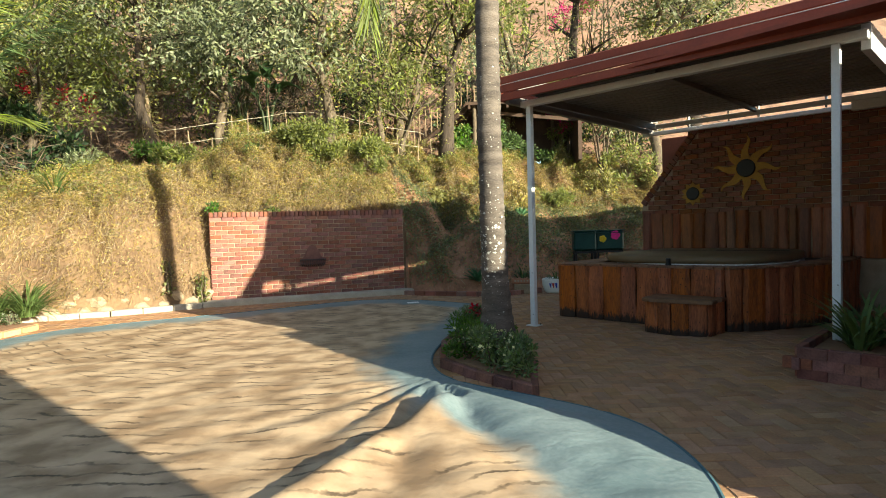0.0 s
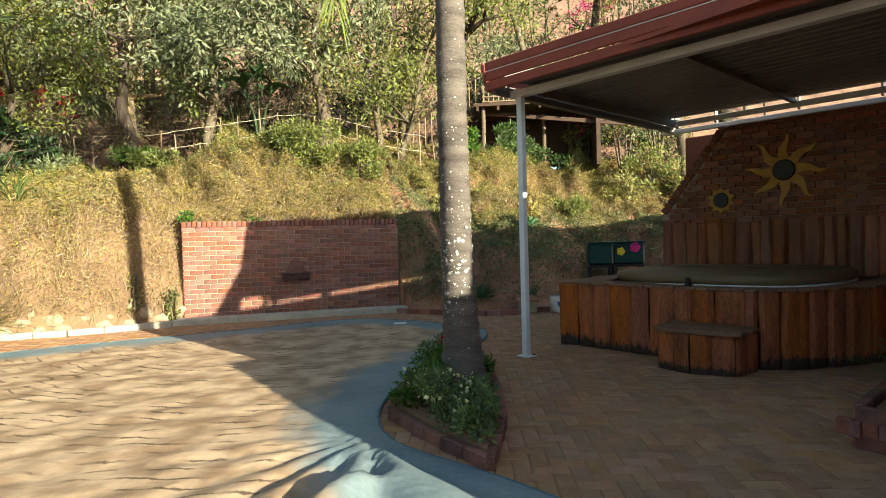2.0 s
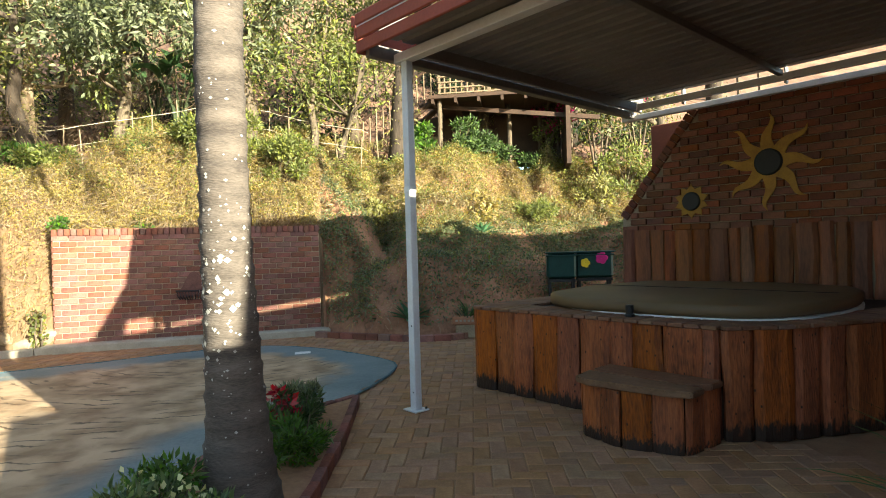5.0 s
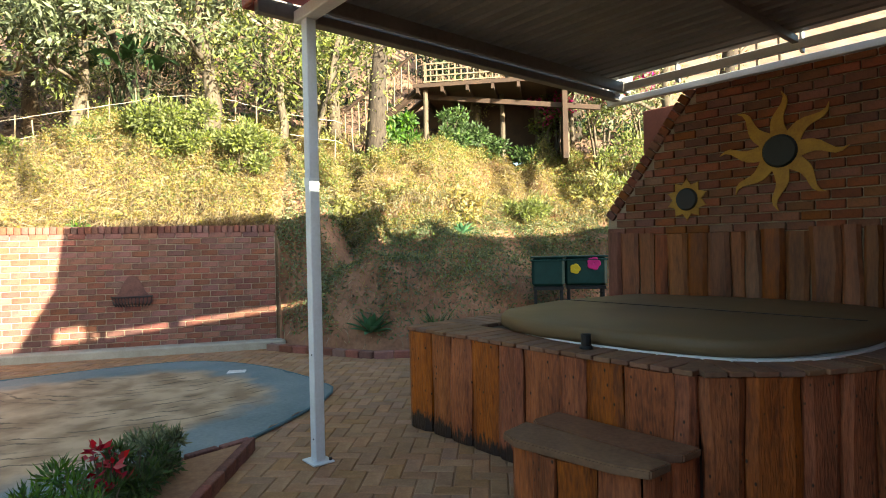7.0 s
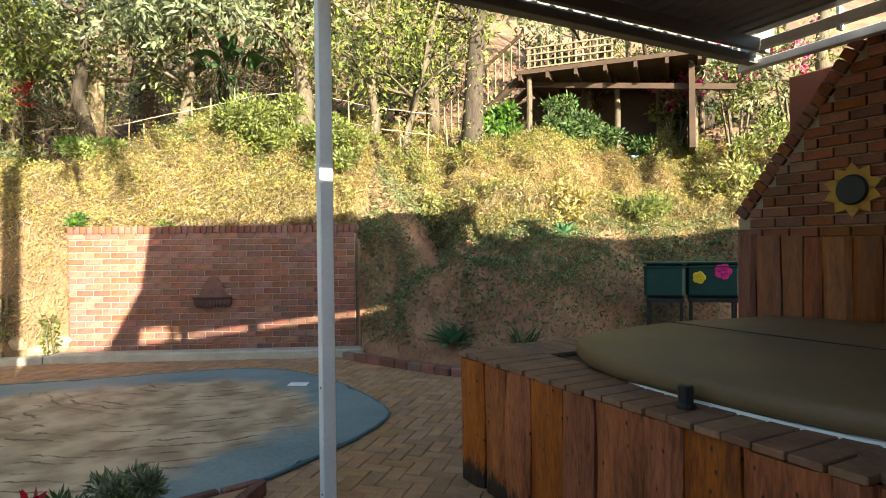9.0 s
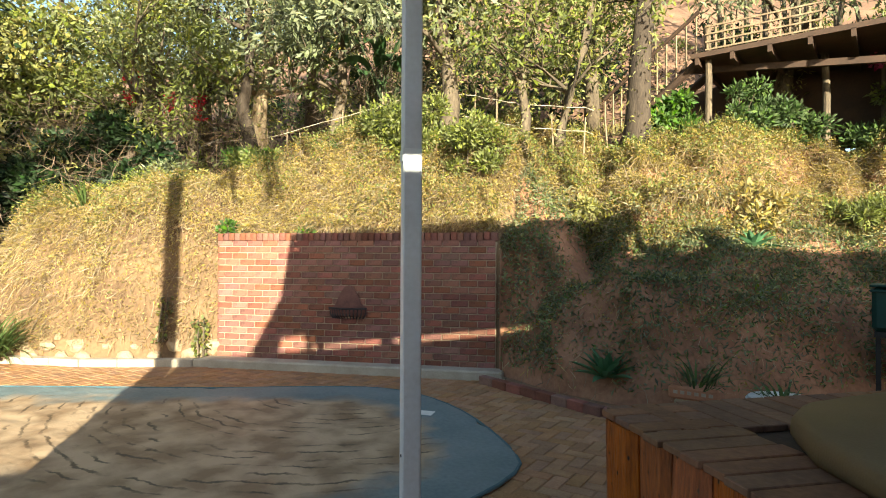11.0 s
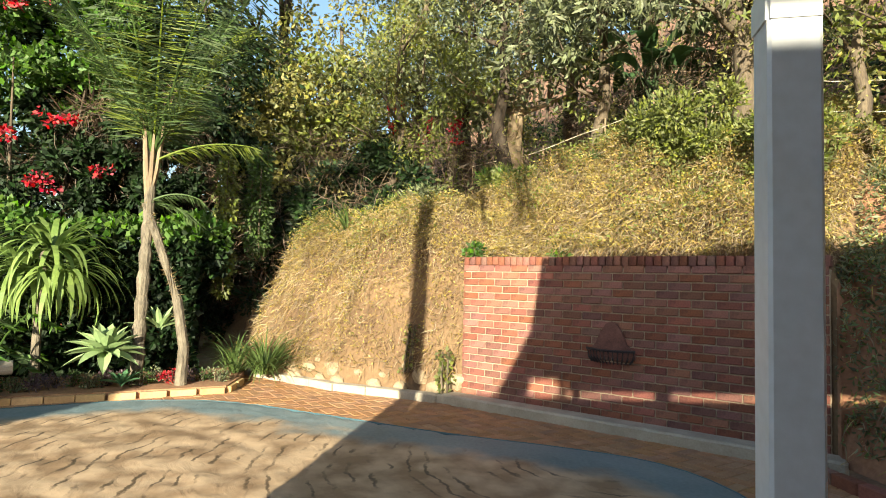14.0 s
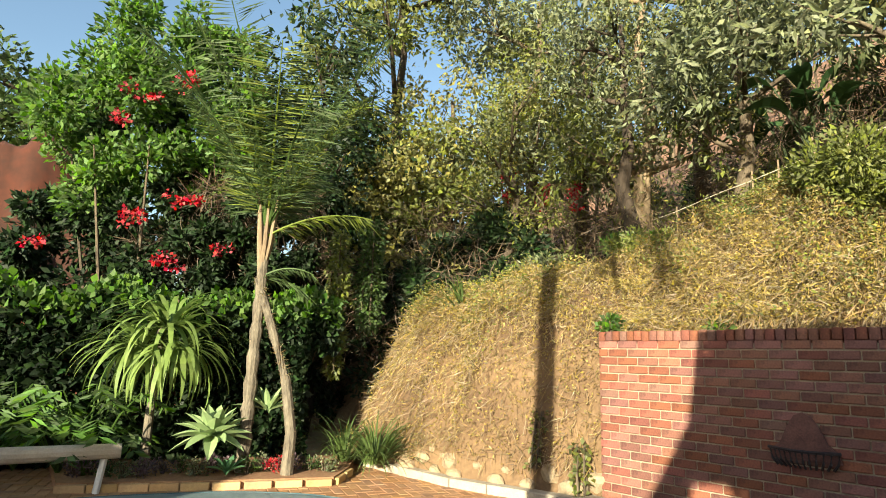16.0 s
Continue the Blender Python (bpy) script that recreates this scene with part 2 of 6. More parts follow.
rng = np.random.default_rng(7)


def unit(a):
    return a / np.maximum(np.linalg.norm(a, axis=-1, keepdims=True), 1e-9)


def leaf_quads(pts, dirs, length, width, jitter=0.5, fold=0.15, droop=0.0):
    """Diamond-shaped leaves at pts that point along dirs."""
    n = len(pts)
    d = unit(dirs + rng.normal(0, jitter, (n, 3)))
    d[:, 2] -= droop
    d = unit(d)
    side = unit(np.cross(d, rng.normal(0, 1, (n, 3))))
    up = np.cross(side, d)
    L = (length * rng.uniform(0.6, 1.3, n))[:, None]
    w = (width * rng.uniform(0.7, 1.2, n))[:, None]
    mid = pts + d * L * 0.45 + up * L * fold
    return np.stack([pts, mid + side * w * 0.5, pts + d * L, mid - side * w * 0.5], 1)


def blob(center, radius, n, shell=0.55):
    """Points and outward directions in an uneven ellipsoid."""
    d = unit(rng.normal(0, 1, (n, 3)))
    r = rng.uniform(shell, 1.0, n) ** 0.7
    return np.asarray(center) + d * np.asarray(radius) * r[:, None], d


def clumps(center, radius, count, per, clump):
    """Many small clumps over an uneven crown."""
    c, _ = blob(center, radius, count, 0.35)
    pts, dirs = [], []
    for p in c:
        q, d = blob(p, np.array([1, 1, 0.8]) * clump * rng.uniform(0.6, 1.3), per, 0.2)
        pts.append(q)
        dirs.append(d)
    return np.concatenate(pts), np.concatenate(dirs)


def straps(base, n, length, width, lift=(0.3, 1.3), droop=0.8, seg=5, spread=0.05):
    """Arching strap leaves from one base, as quads (length, width taper to a point)."""
    out = []
    for i in range(n):
        a, e = rng.uniform(0, math.tau), rng.uniform(*lift)
        L, w = length * rng.uniform(0.7, 1.15), width * rng.uniform(0.8, 1.15)
        h = np.array([math.cos(a), math.sin(a), 0.0])
        s = np.array([-h[1], h[0], 0.0])
        p = np.asarray(base, float) + h * spread * rng.uniform(0, 1)
        prev = None
        for k in range(seg + 1):
            f = k / seg
            ww = w * (1 - f ** 2.2) * (0.55 + 0.45 * min(1, f * 4)) + 0.001
            row = (p - s * ww / 2, p + s * ww / 2)
            if prev is not None:
                out.append((prev[0], prev[1], row[1], row[0]))
            prev = row
            ang = e - droop * f * 1.6
            p = p + (h * math.cos(ang) + np.array([0, 0, math.sin(ang)])) * L / seg
    return np.array(out)

# ---- ground and pool ----
bm = bmesh.new()
bmesh.ops.create_grid(bm, x_segments=8, y_segments=8, size=1500, matrix=Matrix.Translation((0, 0, -0.06)))
tagged(link("ground", bm, M_SOIL), "bare red-brown earth reaching the horizon", "ground", kind="structure")

COVER = [(2.1, 2.34), (2.08, 3.02), (1.86, 3.55), (1.36, 3.99), (0.62, 4.47), (0.36, 5.11), (0.34, 5.91), (0.5, 6.9), (0.9, 7.68), (1.08, 9.2), (0.69, 9.67), (-0.35, 10.4), (-1.35, 10.62),
         (-2.12, 10.1), (-2.87, 9.38), (-4.2, 8.43), (-5.25, 7.64), (-5.6, 6.71), (-5.6, 5.9), (-5.55, 5.2), (-5.1, 3.6), (-4.0, 2.2), (-2.0, 1.3), (0.0, 1.1), (1.2, 1.35), (1.9, 1.8)]


def inside(poly, x, y):
    c = np.zeros(np.shape(x), bool)
    for (x0, y0), (x1, y1) in zip(poly, poly[1:] + poly[:1]):
        if y0 != y1:
            c ^= ((y0 > y) != (y1 > y)) & (x < (x1 - x0) * (y - y0) / (y1 - y0) + x0)
    return c


def dist_to(poly, x, y, closed=True):
    best = np.full(np.shape(x), 1e9)
    for (x0, y0), (x1, y1) in zip(poly, poly[1:] + (poly[:1] if closed else [])):
        dx, dy = x1 - x0, y1 - y0
        t = np.clip(((x - x0) * dx + (y - y0) * dy) / (dx * dx + dy * dy), 0, 1)
        best = np.minimum(best, np.hypot(x - x0 - t * dx, y - y0 - t * dy))
    return best


def smooth_loop(poly, times=2):
    for _ in range(times):
        poly = [q for a, b in zip(poly, poly[1:] + poly[:1]) for q in ((a[0] * 0.75 + b[0] * 0.25, a[1] * 0.75 + b[1] * 0.25), (a[0] * 0.25 + b[0] * 0.75, a[1] * 0.25 + b[1] * 0.75))]
    return poly


def cover_material():
    m = mat("dusty_pool_cover", (0.19, 0.23, 0.235), (0.115, 0.16, 0.17), 0.6, 1.5, 30, 0.1)
    n, l = m.node_tree.nodes, m.node_tree.links
    b = n["Principled BSDF"]
    at = n.new("ShaderNodeAttribute")
    at.attribute_name = "dirt"
    dirt = n.new("ShaderNodeValToRGB")
    dirt.color_ramp.elements[0].color, dirt.color_ramp.elements[1].color = (0.24, 0.155, 0.09, 1), (0.46, 0.325, 0.205, 1)
    dirt.color_ramp.elements[0].position, dirt.color_ramp.elements[1].position = 0.38, 0.6
    ns = n.new("ShaderNodeTexNoise")
    ns.inputs["Scale"].default_value, ns.inputs["Detail"].default_value = 3.0, 8
    tc = n.new("ShaderNodeTexCoord")
    l.new(tc.outputs["Object"], ns.inputs["Vector"])
    l.new(ns.outputs[0], dirt.inputs[0])
    mix = n.new("ShaderNodeMix")
    mix.data_type = "RGBA"
    old = b.inputs["Base Color"].links[0].from_socket
    ns2 = n.new("ShaderNodeTexNoise")
    ns2.inputs["Scale"].default_value, ns2.inputs["Detail"].default_value = 2.2, 6
    l.new(tc.outputs["Object"], ns2.inputs["Vector"])
    add = n.new("ShaderNodeMath")
    add.operation = "ADD"
    l.new(at.outputs["Fac"], add.inputs[0])
    l.new(ns2.outputs[0], add.inputs[1])
    rg = n.new("ShaderNodeMapRange")
    rg.inputs["From Min"].default_value, rg.inputs["From Max"].default_value = 0.72, 1.12
    l.new(add.outputs[0], rg.inputs[0])
    l.new(rg.outputs[0], mix.inputs[0])
    l.new(old, mix.inputs[6])
    l.new(dirt.outputs[0], mix.inputs[7])
    l.new(mix.outputs[2], b.inputs["Base Color"])
    mp = n.new("ShaderNodeMapping")
    mp.inputs["Rotation"].default_value, mp.inputs["Scale"].default_value = (0, 0, 0.3), (2.0, 3.4, 1)
    l.new(tc.outputs["Object"], mp.inputs[0])
    rip = n.new("ShaderNodeTexNoise")
    rip.inputs["Scale"].default_value, rip.inputs["Detail"].default_value, rip.inputs["Distortion"].default_value = 1.7, 4, 1.2
    l.new(mp.outputs[0], rip.inputs["Vector"])
    # dark debris lines left by drying water
    wm = n.new("ShaderNodeMapping")
    wm.vector_type = "POINT"
    wm.inputs["Location"].default_value = (1.6, -10.2, 0)
    l.new(tc.outputs["Object"], wm.inputs[0])
    rid = n.new("ShaderNodeTexWave")
    rid.wave_type, rid.rings_direction = "RINGS", "Z"
    for k, v in (("Scale", 2.1), ("Distortion", 6.0), ("Detail", 5.0), ("Detail Scale", 0.9), ("Detail Roughness", 0.65)):
        rid.inputs[k].default_value = v
    l.new(wm.outputs[0], rid.inputs["Vector"])
    gate = n.new("ShaderNodeMapRange")
    gate.inputs["From Min"].default_value, gate.inputs["From Max"].default_value = 0.87, 0.98
    gate.inputs["To Min"].default_value, gate.inputs["To Max"].default_value = 0.0, 0.85
    l.new(rid.outputs["Fac"], gate.inputs[0])
    patch = n.new("ShaderNodeTexNoise")
    patch.inputs["Scale"].default_value, patch.inputs["Detail"].default_value = 2.6, 6
    l.new(tc.outputs["Object"], patch.inputs["Vector"])
    pr = n.new("ShaderNodeMapRange")
    pr.inputs["From Min"].default_value, pr.inputs["From Max"].default_value = 0.47, 0.58
    l.new(patch.outputs[0], pr.inputs[0])
    f1, f2 = n.new("ShaderNodeMath"), n.new("ShaderNodeMath")
    f1.operation = f2.operation = "MULTIPLY"
    l.new(gate.outputs[0], f1.inputs[0])
    l.new(pr.outputs[0], f1.inputs[1])
    l.new(f1.outputs[0], f2.inputs[0])
    l.new(rg.outputs[0], f2.inputs[1])
    lines = n.new("ShaderNodeMix")
    lines.data_type = "RGBA"
    lines.inputs[7].default_value = (0.06, 0.04, 0.025, 1)
    l.new(f2.outputs[0], lines.inputs[0])
    l.new(mix.outputs[2], lines.inputs[6])
    l.new(lines.outputs[2], b.inputs["Base Color"])
    bp = n.new("ShaderNodeBump")
    bp.inputs["Strength"].default_value, bp.inputs["Distance"].default_value = 0.45, 0.02
    l.new(rip.outputs[0], bp.inputs["Height"])
    l.new(b.inputs["Normal"].links[0].from_socket, bp.inputs["Normal"])
    l.new(bp.outputs[0], b.inputs["Normal"])
    return m


def build_cover():
    out = smooth_loop(COVER, 2)
    step = 0.05
    gx, gy = np.meshgrid(np.arange(-6.2, 2.4, step), np.arange(1.0, 10.9, step), indexing="ij")
    ins = inside(out, gx, gy)
    d = np.where(ins, dist_to(out, gx, gy), 0)
    z = np.zeros(gx.shape)
    for i in range(gx.shape[0]):
        for j in range(gx.shape[1]):
            if ins[i, j]:
                x, y = gx[i, j], gy[i, j]
                sag = min(d[i, j] / 1.6, 1.0)
                wr = noise.noise((x * 1.4 + y * 1.2, y * 4.6 - x * 3.0, 0.3)) * 0.012
                near = math.exp(-((x - 1.0) ** 2 + (y - 3.5) ** 2) / 1.1)
                ang = math.atan2(y - 4.5, x - 0.5)
                fold = abs(math.sin(ang * 8 + noise.noise((x * 0.8, y * 0.8, 5)) * 1.5)) * 0.085 * near * min(1, d[i, j] / 0.25)
                # a long crease that runs up to the fan of folds
                k = min(1.0, max(0.0, ((x + 0.25) * 0.43 + (y - 1.8) * 0.9) / 2.1))
                cx, cy = -0.25 + 0.9 * k, 1.8 + 1.89 * k
                off = (x - cx) * 0.9 - (y - cy) * 0.43
                away = math.hypot(x - cx, y - cy)
                crease = 0.075 * math.exp(-(away / (0.16 if off > 0 else 0.05)) ** 2) * (0.6 + 0.4 * k)
                fold += crease
                z[i, j] = 0.03 + wr * sag + fold + noise.noise((x * 6, y * 6, 1)) * 0.008
    bm = bmesh.new()
    vs, val = {}, []
    lay = bm.verts.layers.float.new("dirt")
    for i in range(gx.shape[0] - 1):
        for j in range(gx.shape[1] - 1):
            if ins[i, j] and ins[i + 1, j] and ins[i, j + 1] and ins[i + 1, j + 1]:
                f = []
                for a, b in ((i, j), (i + 1, j), (i + 1, j + 1), (i, j + 1)):
                    if (a, b) not in vs:
                        v = bm.verts.new((gx[a, b], gy[a, b], z[a, b]))
                        v[lay] = min(1.0, max(0.0, (d[a, b] - 0.25 - 0.55 * math.exp(-((gx[a, b] - 1.3) ** 2 + (gy[a, b] - 3.2) ** 2) / 0.8)) / 0.8))
                        vs[a, b] = v
                    f.append(vs[a, b])
                bm.faces.new(f)
    # draw the ragged rim out to the smooth outline
    pts = np.array(out)
    for e in [e for e in bm.edges if e.is_boundary]:
        for v in e.verts:
            k = np.argmin(np.hypot(pts[:, 0] - v.co.x, pts[:, 1] - v.co.y))
            if (v.co.xy - Vector(pts[k])).length < 0.15:
                v.co.x, v.co.y = pts[k]
            v.co.z = 0.022
    bmesh.ops.remove_doubles(bm, verts=bm.verts, dist=0.004)
    ob = link("pool_cover", bm, cover_material(), smooth=True)
    hem = part("hem", tube([(x, y, 0.016) for x, y in out + out[:1]], 0.014, 6), mat("blue_hem", (0.07, 0.14, 0.16), (0.045, 0.09, 0.11), 0.6, 4, 40, 0.1), ob, "rolled blue hem")
    return tagged(ob, "blue-green pool cover under a layer of brown dust and silt", "pool cover")


build_cover()

# brick deck round the pool: joint bed, then pavers
DECK = [(-7.9, 8.0), (-5.58, 9.08), (-4.3, 10.0), (-3.0, 10.75), (-0.85, 11.6), (0.9, 10.95), (2.0, 11.5), (3.2, 13.2), (5.2, 15.2), (14, 8), (12, -6), (2, -9), (-9, -4), (-9.5, 5)]
bm = bmesh.new()
prism(bm, DECK, -0.055, -0.0065)
tagged(link("paving_bed", bm, M_JOINT), "sandy joints beneath the brick paving", "paving", kind="structure")

# ---- hillside ----
TOE = [(-40, 4.0), (-16, 7.0), (-7.9, 8.05), (-6.6, 8.6), (-5.58, 9.2), (-4.4, 10.28), (-4.3, 10.42), (-0.86, 11.98), (-0.75, 11.8), (0.2, 11.4), (1.1, 11.25), (2.0, 12.0), (3.0, 13.3), (4.2, 13.9), (6, 14.3), (10, 15), (40, 22)]
NRM = (-0.28, 0.96)
S_LEFT = [(0, 0.06), (0.1, 0.5), (0.22, 1.15), (0.4, 1.72), (0.75, 2.1), (1.3, 2.42), (2.2, 2.58), (3.5, 2.85), (5, 3.5), (8, 5.4), (14, 9.0), (25, 17), (60, 36)]
S_WALL = [(0, 0.0), (0.02, 1.62), (0.12, 1.70), (0.3, 1.82), (0.8, 2.25), (1.3, 2.7), (2.2, 3.25), (3.5, 3.6), (5, 4.1), (8, 5.6), (14, 9.3), (25, 17), (60, 36)]
S_RIGHT = [(0, 0.05), (0.12, 0.3), (0.35, 0.65), (0.7, 0.98), (1.3, 1.4), (1.9, 1.78), (2.5, 2.15), (3.4, 2.85), (4.2, 3.4), (5, 3.7), (8, 5.0), (14, 8.6), (25, 16), (60, 34)]
S_LOW = [(0, 0.02), (0.2, 0.1), (0.5, 0.45), (0.8, 1.0), (1.2, 1.6), (1.8, 1.95), (3, 2.2), (4, 2.4), (5, 2.6), (8, 4.5), (14, 8), (25, 16), (60, 34)]


def hill_z(x, d):
    def at(prof):
        return np.interp(d, [p[0] for p in prof], [p[1] for p in prof])
    if x < -7.45:
        k = min(1, max(0, (-7.45 - x) / 0.2))
        return at(S_LEFT) * 0.87 * (1 - k) + at(S_LOW) * k
    if x < -4.4:
        return at(S_LEFT) * (1 - 0.13 * min(1, max(0, (-5.3 - x) / 1.7)))
    soft = 0.1 + 1.6 * min(1, max(0, d - 0.15) / 0.8)
    k = min(1, max(0, (-0.8 + soft * 0.7 - x) / soft))
    left = min(1, max(0, (x + 4.4) / 0.1))
    return (at(S_WALL) * left + at(S_LEFT) * (1 - left)) * k + at(S_RIGHT) * (1 - k)


def toe_y(x):
    return np.interp(x, [p[0] for p in TOE], [p[1] for p in TOE])


def hill_point(x, d):
    """A point of the hillside: x along the toe, d metres up from it."""
    n = noise.noise((x * 0.9, d * 0.9, 2.0)) * 0.22 * min(1, d / 1.2) + noise.noise((x * 3, d * 3, 4.0)) * 0.06 * min(1, d / 0.3)
    side = (noise.noise((x * 1.7, d * 2.1, 9.0)) * 0.2 + noise.noise((x * 4.2, d * 3.0, 21.0)) * 0.09) * (1 if (x < -4.6 or x > -0.5) else 0.0) * min(1, d / 0.2)
    billow = (1 - 2.6 * abs(noise.noise((x * 1.25, d * 1.5, 14.0)))) * 0.15 * min(1, max(0, d - 0.3) / 0.6) * min(1, max(0, 5.0 - d))
    return Vector((x + NRM[0] * d, float(toe_y(x)) + NRM[1] * d + side - billow * 0.5, float(hill_z(x, d)) + n + billow))


def hill_mesh(name, x0, x1, nx, ds, material, label, category):
    bm = bmesh.new()
    grid = [[bm.verts.new(hill_point(x0 + (x1 - x0) * i / nx, d)) for d in ds] for i in range(nx + 1)]
    for a, b in zip(grid, grid[1:]):
        for j in range(len(ds) - 1):
            bm.faces.new((a[j], b[j], b[j + 1], a[j + 1]))
    return tagged(link(name, bm, material, smooth=True), label, category, kind="structure")


D_NEAR = [0, 0.02, 0.06, 0.12, 0.2, 0.3, 0.42, 0.55, 0.7, 0.9, 1.1, 1.35, 1.6, 1.9, 2.2, 2.6, 3.0, 3.5, 4.0]
hill_mesh("bank_slope", -16, -0.82, 150, D_NEAR, M_DRY, "steep earth bank of dry ochre soil above the pool", "bank")
hill_mesh("clay_bank_slope", -0.82, 12, 130, D_NEAR, M_RUST, "rough red clay bank beside the brick wall", "bank")
hill_mesh("wooded_hill", -40, 40, 120, [3.9, 4.5, 5, 6, 7, 8, 10, 12, 14, 18, 25, 40, 60], M_HILL, "wooded hillside covered with brown leaf litter", "hill")

# ---- low kerb before the bank ----
bm = bmesh.new()
KERB = [(-7.6, 8.05), (-5.58, 9.06), (-4.42, 10.0), (-3.9, 10.42)]
for a, b in zip(KERB, KERB[1:]):
    L, ang = math.dist(a, b), math.atan2(b[1] - a[1], b[0] - a[0])
    n = max(2, round(L / 0.5))
    for i in range(n):
        c = (a[0] + (b[0] - a[0]) * (i + 0.5) / n, a[1] + (b[1] - a[1]) * (i + 0.5) / n)
        box(bm, 0, 0, 0, L / n - 0.008, 0.16, 0.13, Matrix.Translation((*c, 0.03)) @ Matrix.Rotation(ang, 4, "Z"), 0.012)
tagged(link("kerb", bm, M_CONC), "pale weathered concrete kerb along the foot of the bank", "kerb", kind="structure")

# ---- brick retaining wall ----
WA, WB = Vector((-4.36, 10.29, 0)), Vector((-0.84, 11.92, 0))
WDIR = (WB - WA).normalized()
WNRM = Vector((WDIR.y, -WDIR.x, 0))
WLEN, BL, BH, BT = (WB - WA).length, 0.2265, 0.0845, 0.11
WROT = math.atan2(WDIR.y, WDIR.x)


def wall_m(s, z, out=0.0, rot=0.0):
    return Matrix.Translation(WA + WDIR * s + WNRM * out + Vector((0, 0, z))) @ Matrix.Rotation(WROT + rot, 4, "Z")


bm = bmesh.new()
box(bm, WLEN / 2, 0.1, 0.85, WLEN - 0.05, 0.2, 1.62, wall_m(0, 0))
retaining_wall = link("retaining_wall", bm, M_MORTAR)
tagged(retaining_wall, "red face-brick retaining wall with pale mortar and rowlock coping", "brick wall", kind="structure")
bm = bmesh.new()
box(bm, WLEN / 2, -0.16, 0.035, WLEN + 0.2, 0.26, 0.15, wall_m(0, 0), 0.02)
tagged(link("wall_footing", bm, M_CONC), "rough concrete footing ledge under the brick wall", "footing", kind="structure")


def brick_mesh(name, l, w, h, material, bev=0.006):
    bm = bmesh.new()
    box(bm, 0, 0, 0, l, w, h, None, bev)
    me = bpy.data.meshes.new(name)
    bm.to_mesh(me)
    bm.free()
    me.materials.append(material)
    return me


# ---- steel post and roof ----
def post(u, label):
    bm = bmesh.new()
    box(bm, 0, 0, 1.475, 0.072, 0.072, 2.95, None, 0.005)
    top = tagged(link("steel_post", bm, M_WHITE), label, "post", "posts of the patio roof")
    top.matrix_world = frame_m(u, 0.0)
    bm = bmesh.new()
    box(bm, 0, 0, 0.008, 0.17, 0.15, 0.012, None, 0.002)
    part("base_plate", bm, M_WHITE, top)
    for sx in (-0.06, 0.06):
        bm = bmesh.new()
        bmesh.ops.create_cone(bm, cap_ends=True, segments=6, radius1=0.011, radius2=0.011, depth=0.016, matrix=Matrix.Translation((sx, 0.058, 0.022)))
        part("bolt", bm, M_IRON, top)
    for z in (0.16, 0.72):
        bm = bmesh.new()
        bmesh.ops.create_cone(bm, cap_ends=True, segments=8, radius1=0.006, radius2=0.006, depth=0.004, matrix=Matrix.Translation((0.012, -0.0375, z)) @ Matrix.Rotation(math.pi / 2, 4, "X"))
        part("rivet", bm, M_IRON, top)
    return top


p1 = post(0.02, "white square steel post with a pale patch, bolted to the paving")
post(3.5, "white square steel post standing behind a planter of spiky leaves")
# Thin white plates on two faces of the post.
for z, h, m in ((1.87, 0.048, M_ACRYL),):
    bm = bmesh.new()
    box(bm, 0.0, -0.0375, z, 0.067, 0.003, h)
    part("sticker", bm, m, p1, "white patch")
    bm = bmesh.new()
    box(bm, 0.0375, 0.0, z, 0.003, 0.067, h)
    part("sticker", bm, m, p1, "white patch")

RU0, RU1, RV0, RV1 = -0.16, 3.75, -0.34, 3.9
patio_roof = empty("patio_roof", "flat lean-to patio roof with grey ribbed sheets and red-brown fascia", "roof", W(0, 0, 2.95), kind="structure")
RM = Matrix.Translation(-patio_roof.location)


def roof_part(name, bm, material, label=""):
    bmesh.ops.transform(bm, matrix=RM, verts=bm.verts)
    return part(name, bm, material, patio_roof, label)


def ubox(u0, u1, v0, v1, z0, z1, bev=0.0):
    bm = bmesh.new()
    box(bm, 0, 0, 0, u1 - u0, v1 - v0, z1 - z0, frame_m((u0 + u1) / 2, (v0 + v1) / 2, (z0 + z1) / 2), bev)
    return bm


roof_part("front_beam", ubox(-0.1, 3.75, -0.05, 0.05, 2.95, 3.03, 0.006), M_WHITE)
roof_part("side_beam", ubox(-0.06, 0.03, 0.06, 3.72, 2.93, 3.0, 0.006), M_SHEET)
roof_part("inner_side_board", ubox(0.12, 0.16, 0.06, 3.62, 2.97, 3.072, 0.004), M_SHEET)
roof_part("outer_side_beam", ubox(-0.15, -0.09, -0.3, 3.78, 2.97, 3.08, 0.004), M_SHEET)
roof_part("rear_beam", ubox(-0.15, 3.75, 3.66, 3.74, 2.9, 2.965, 0.005), M_WHITE)
roof_part("rear_channel", ubox(-0.02, 3.75, 3.5, 3.56, 2.985, 3.06, 0.005), M_WHITE)
roof_part("rafter", ubox(1.74, 1.79, 0.06, 3.5, 3.03, 3.09, 0.004), M_SHEET)
roof_part("end_beam", ubox(3.68, 3.76, 0.06, 3.7, 2.865, 3.1, 0.004), M_WHITE)
for u in (0.06, 0.72, 1.8, 2.7):
    roof_part("bracket", ubox(u - 0.012, u + 0.012, 3.52, 3.58, 2.955, 3.12, 0.003), M_WHITE)
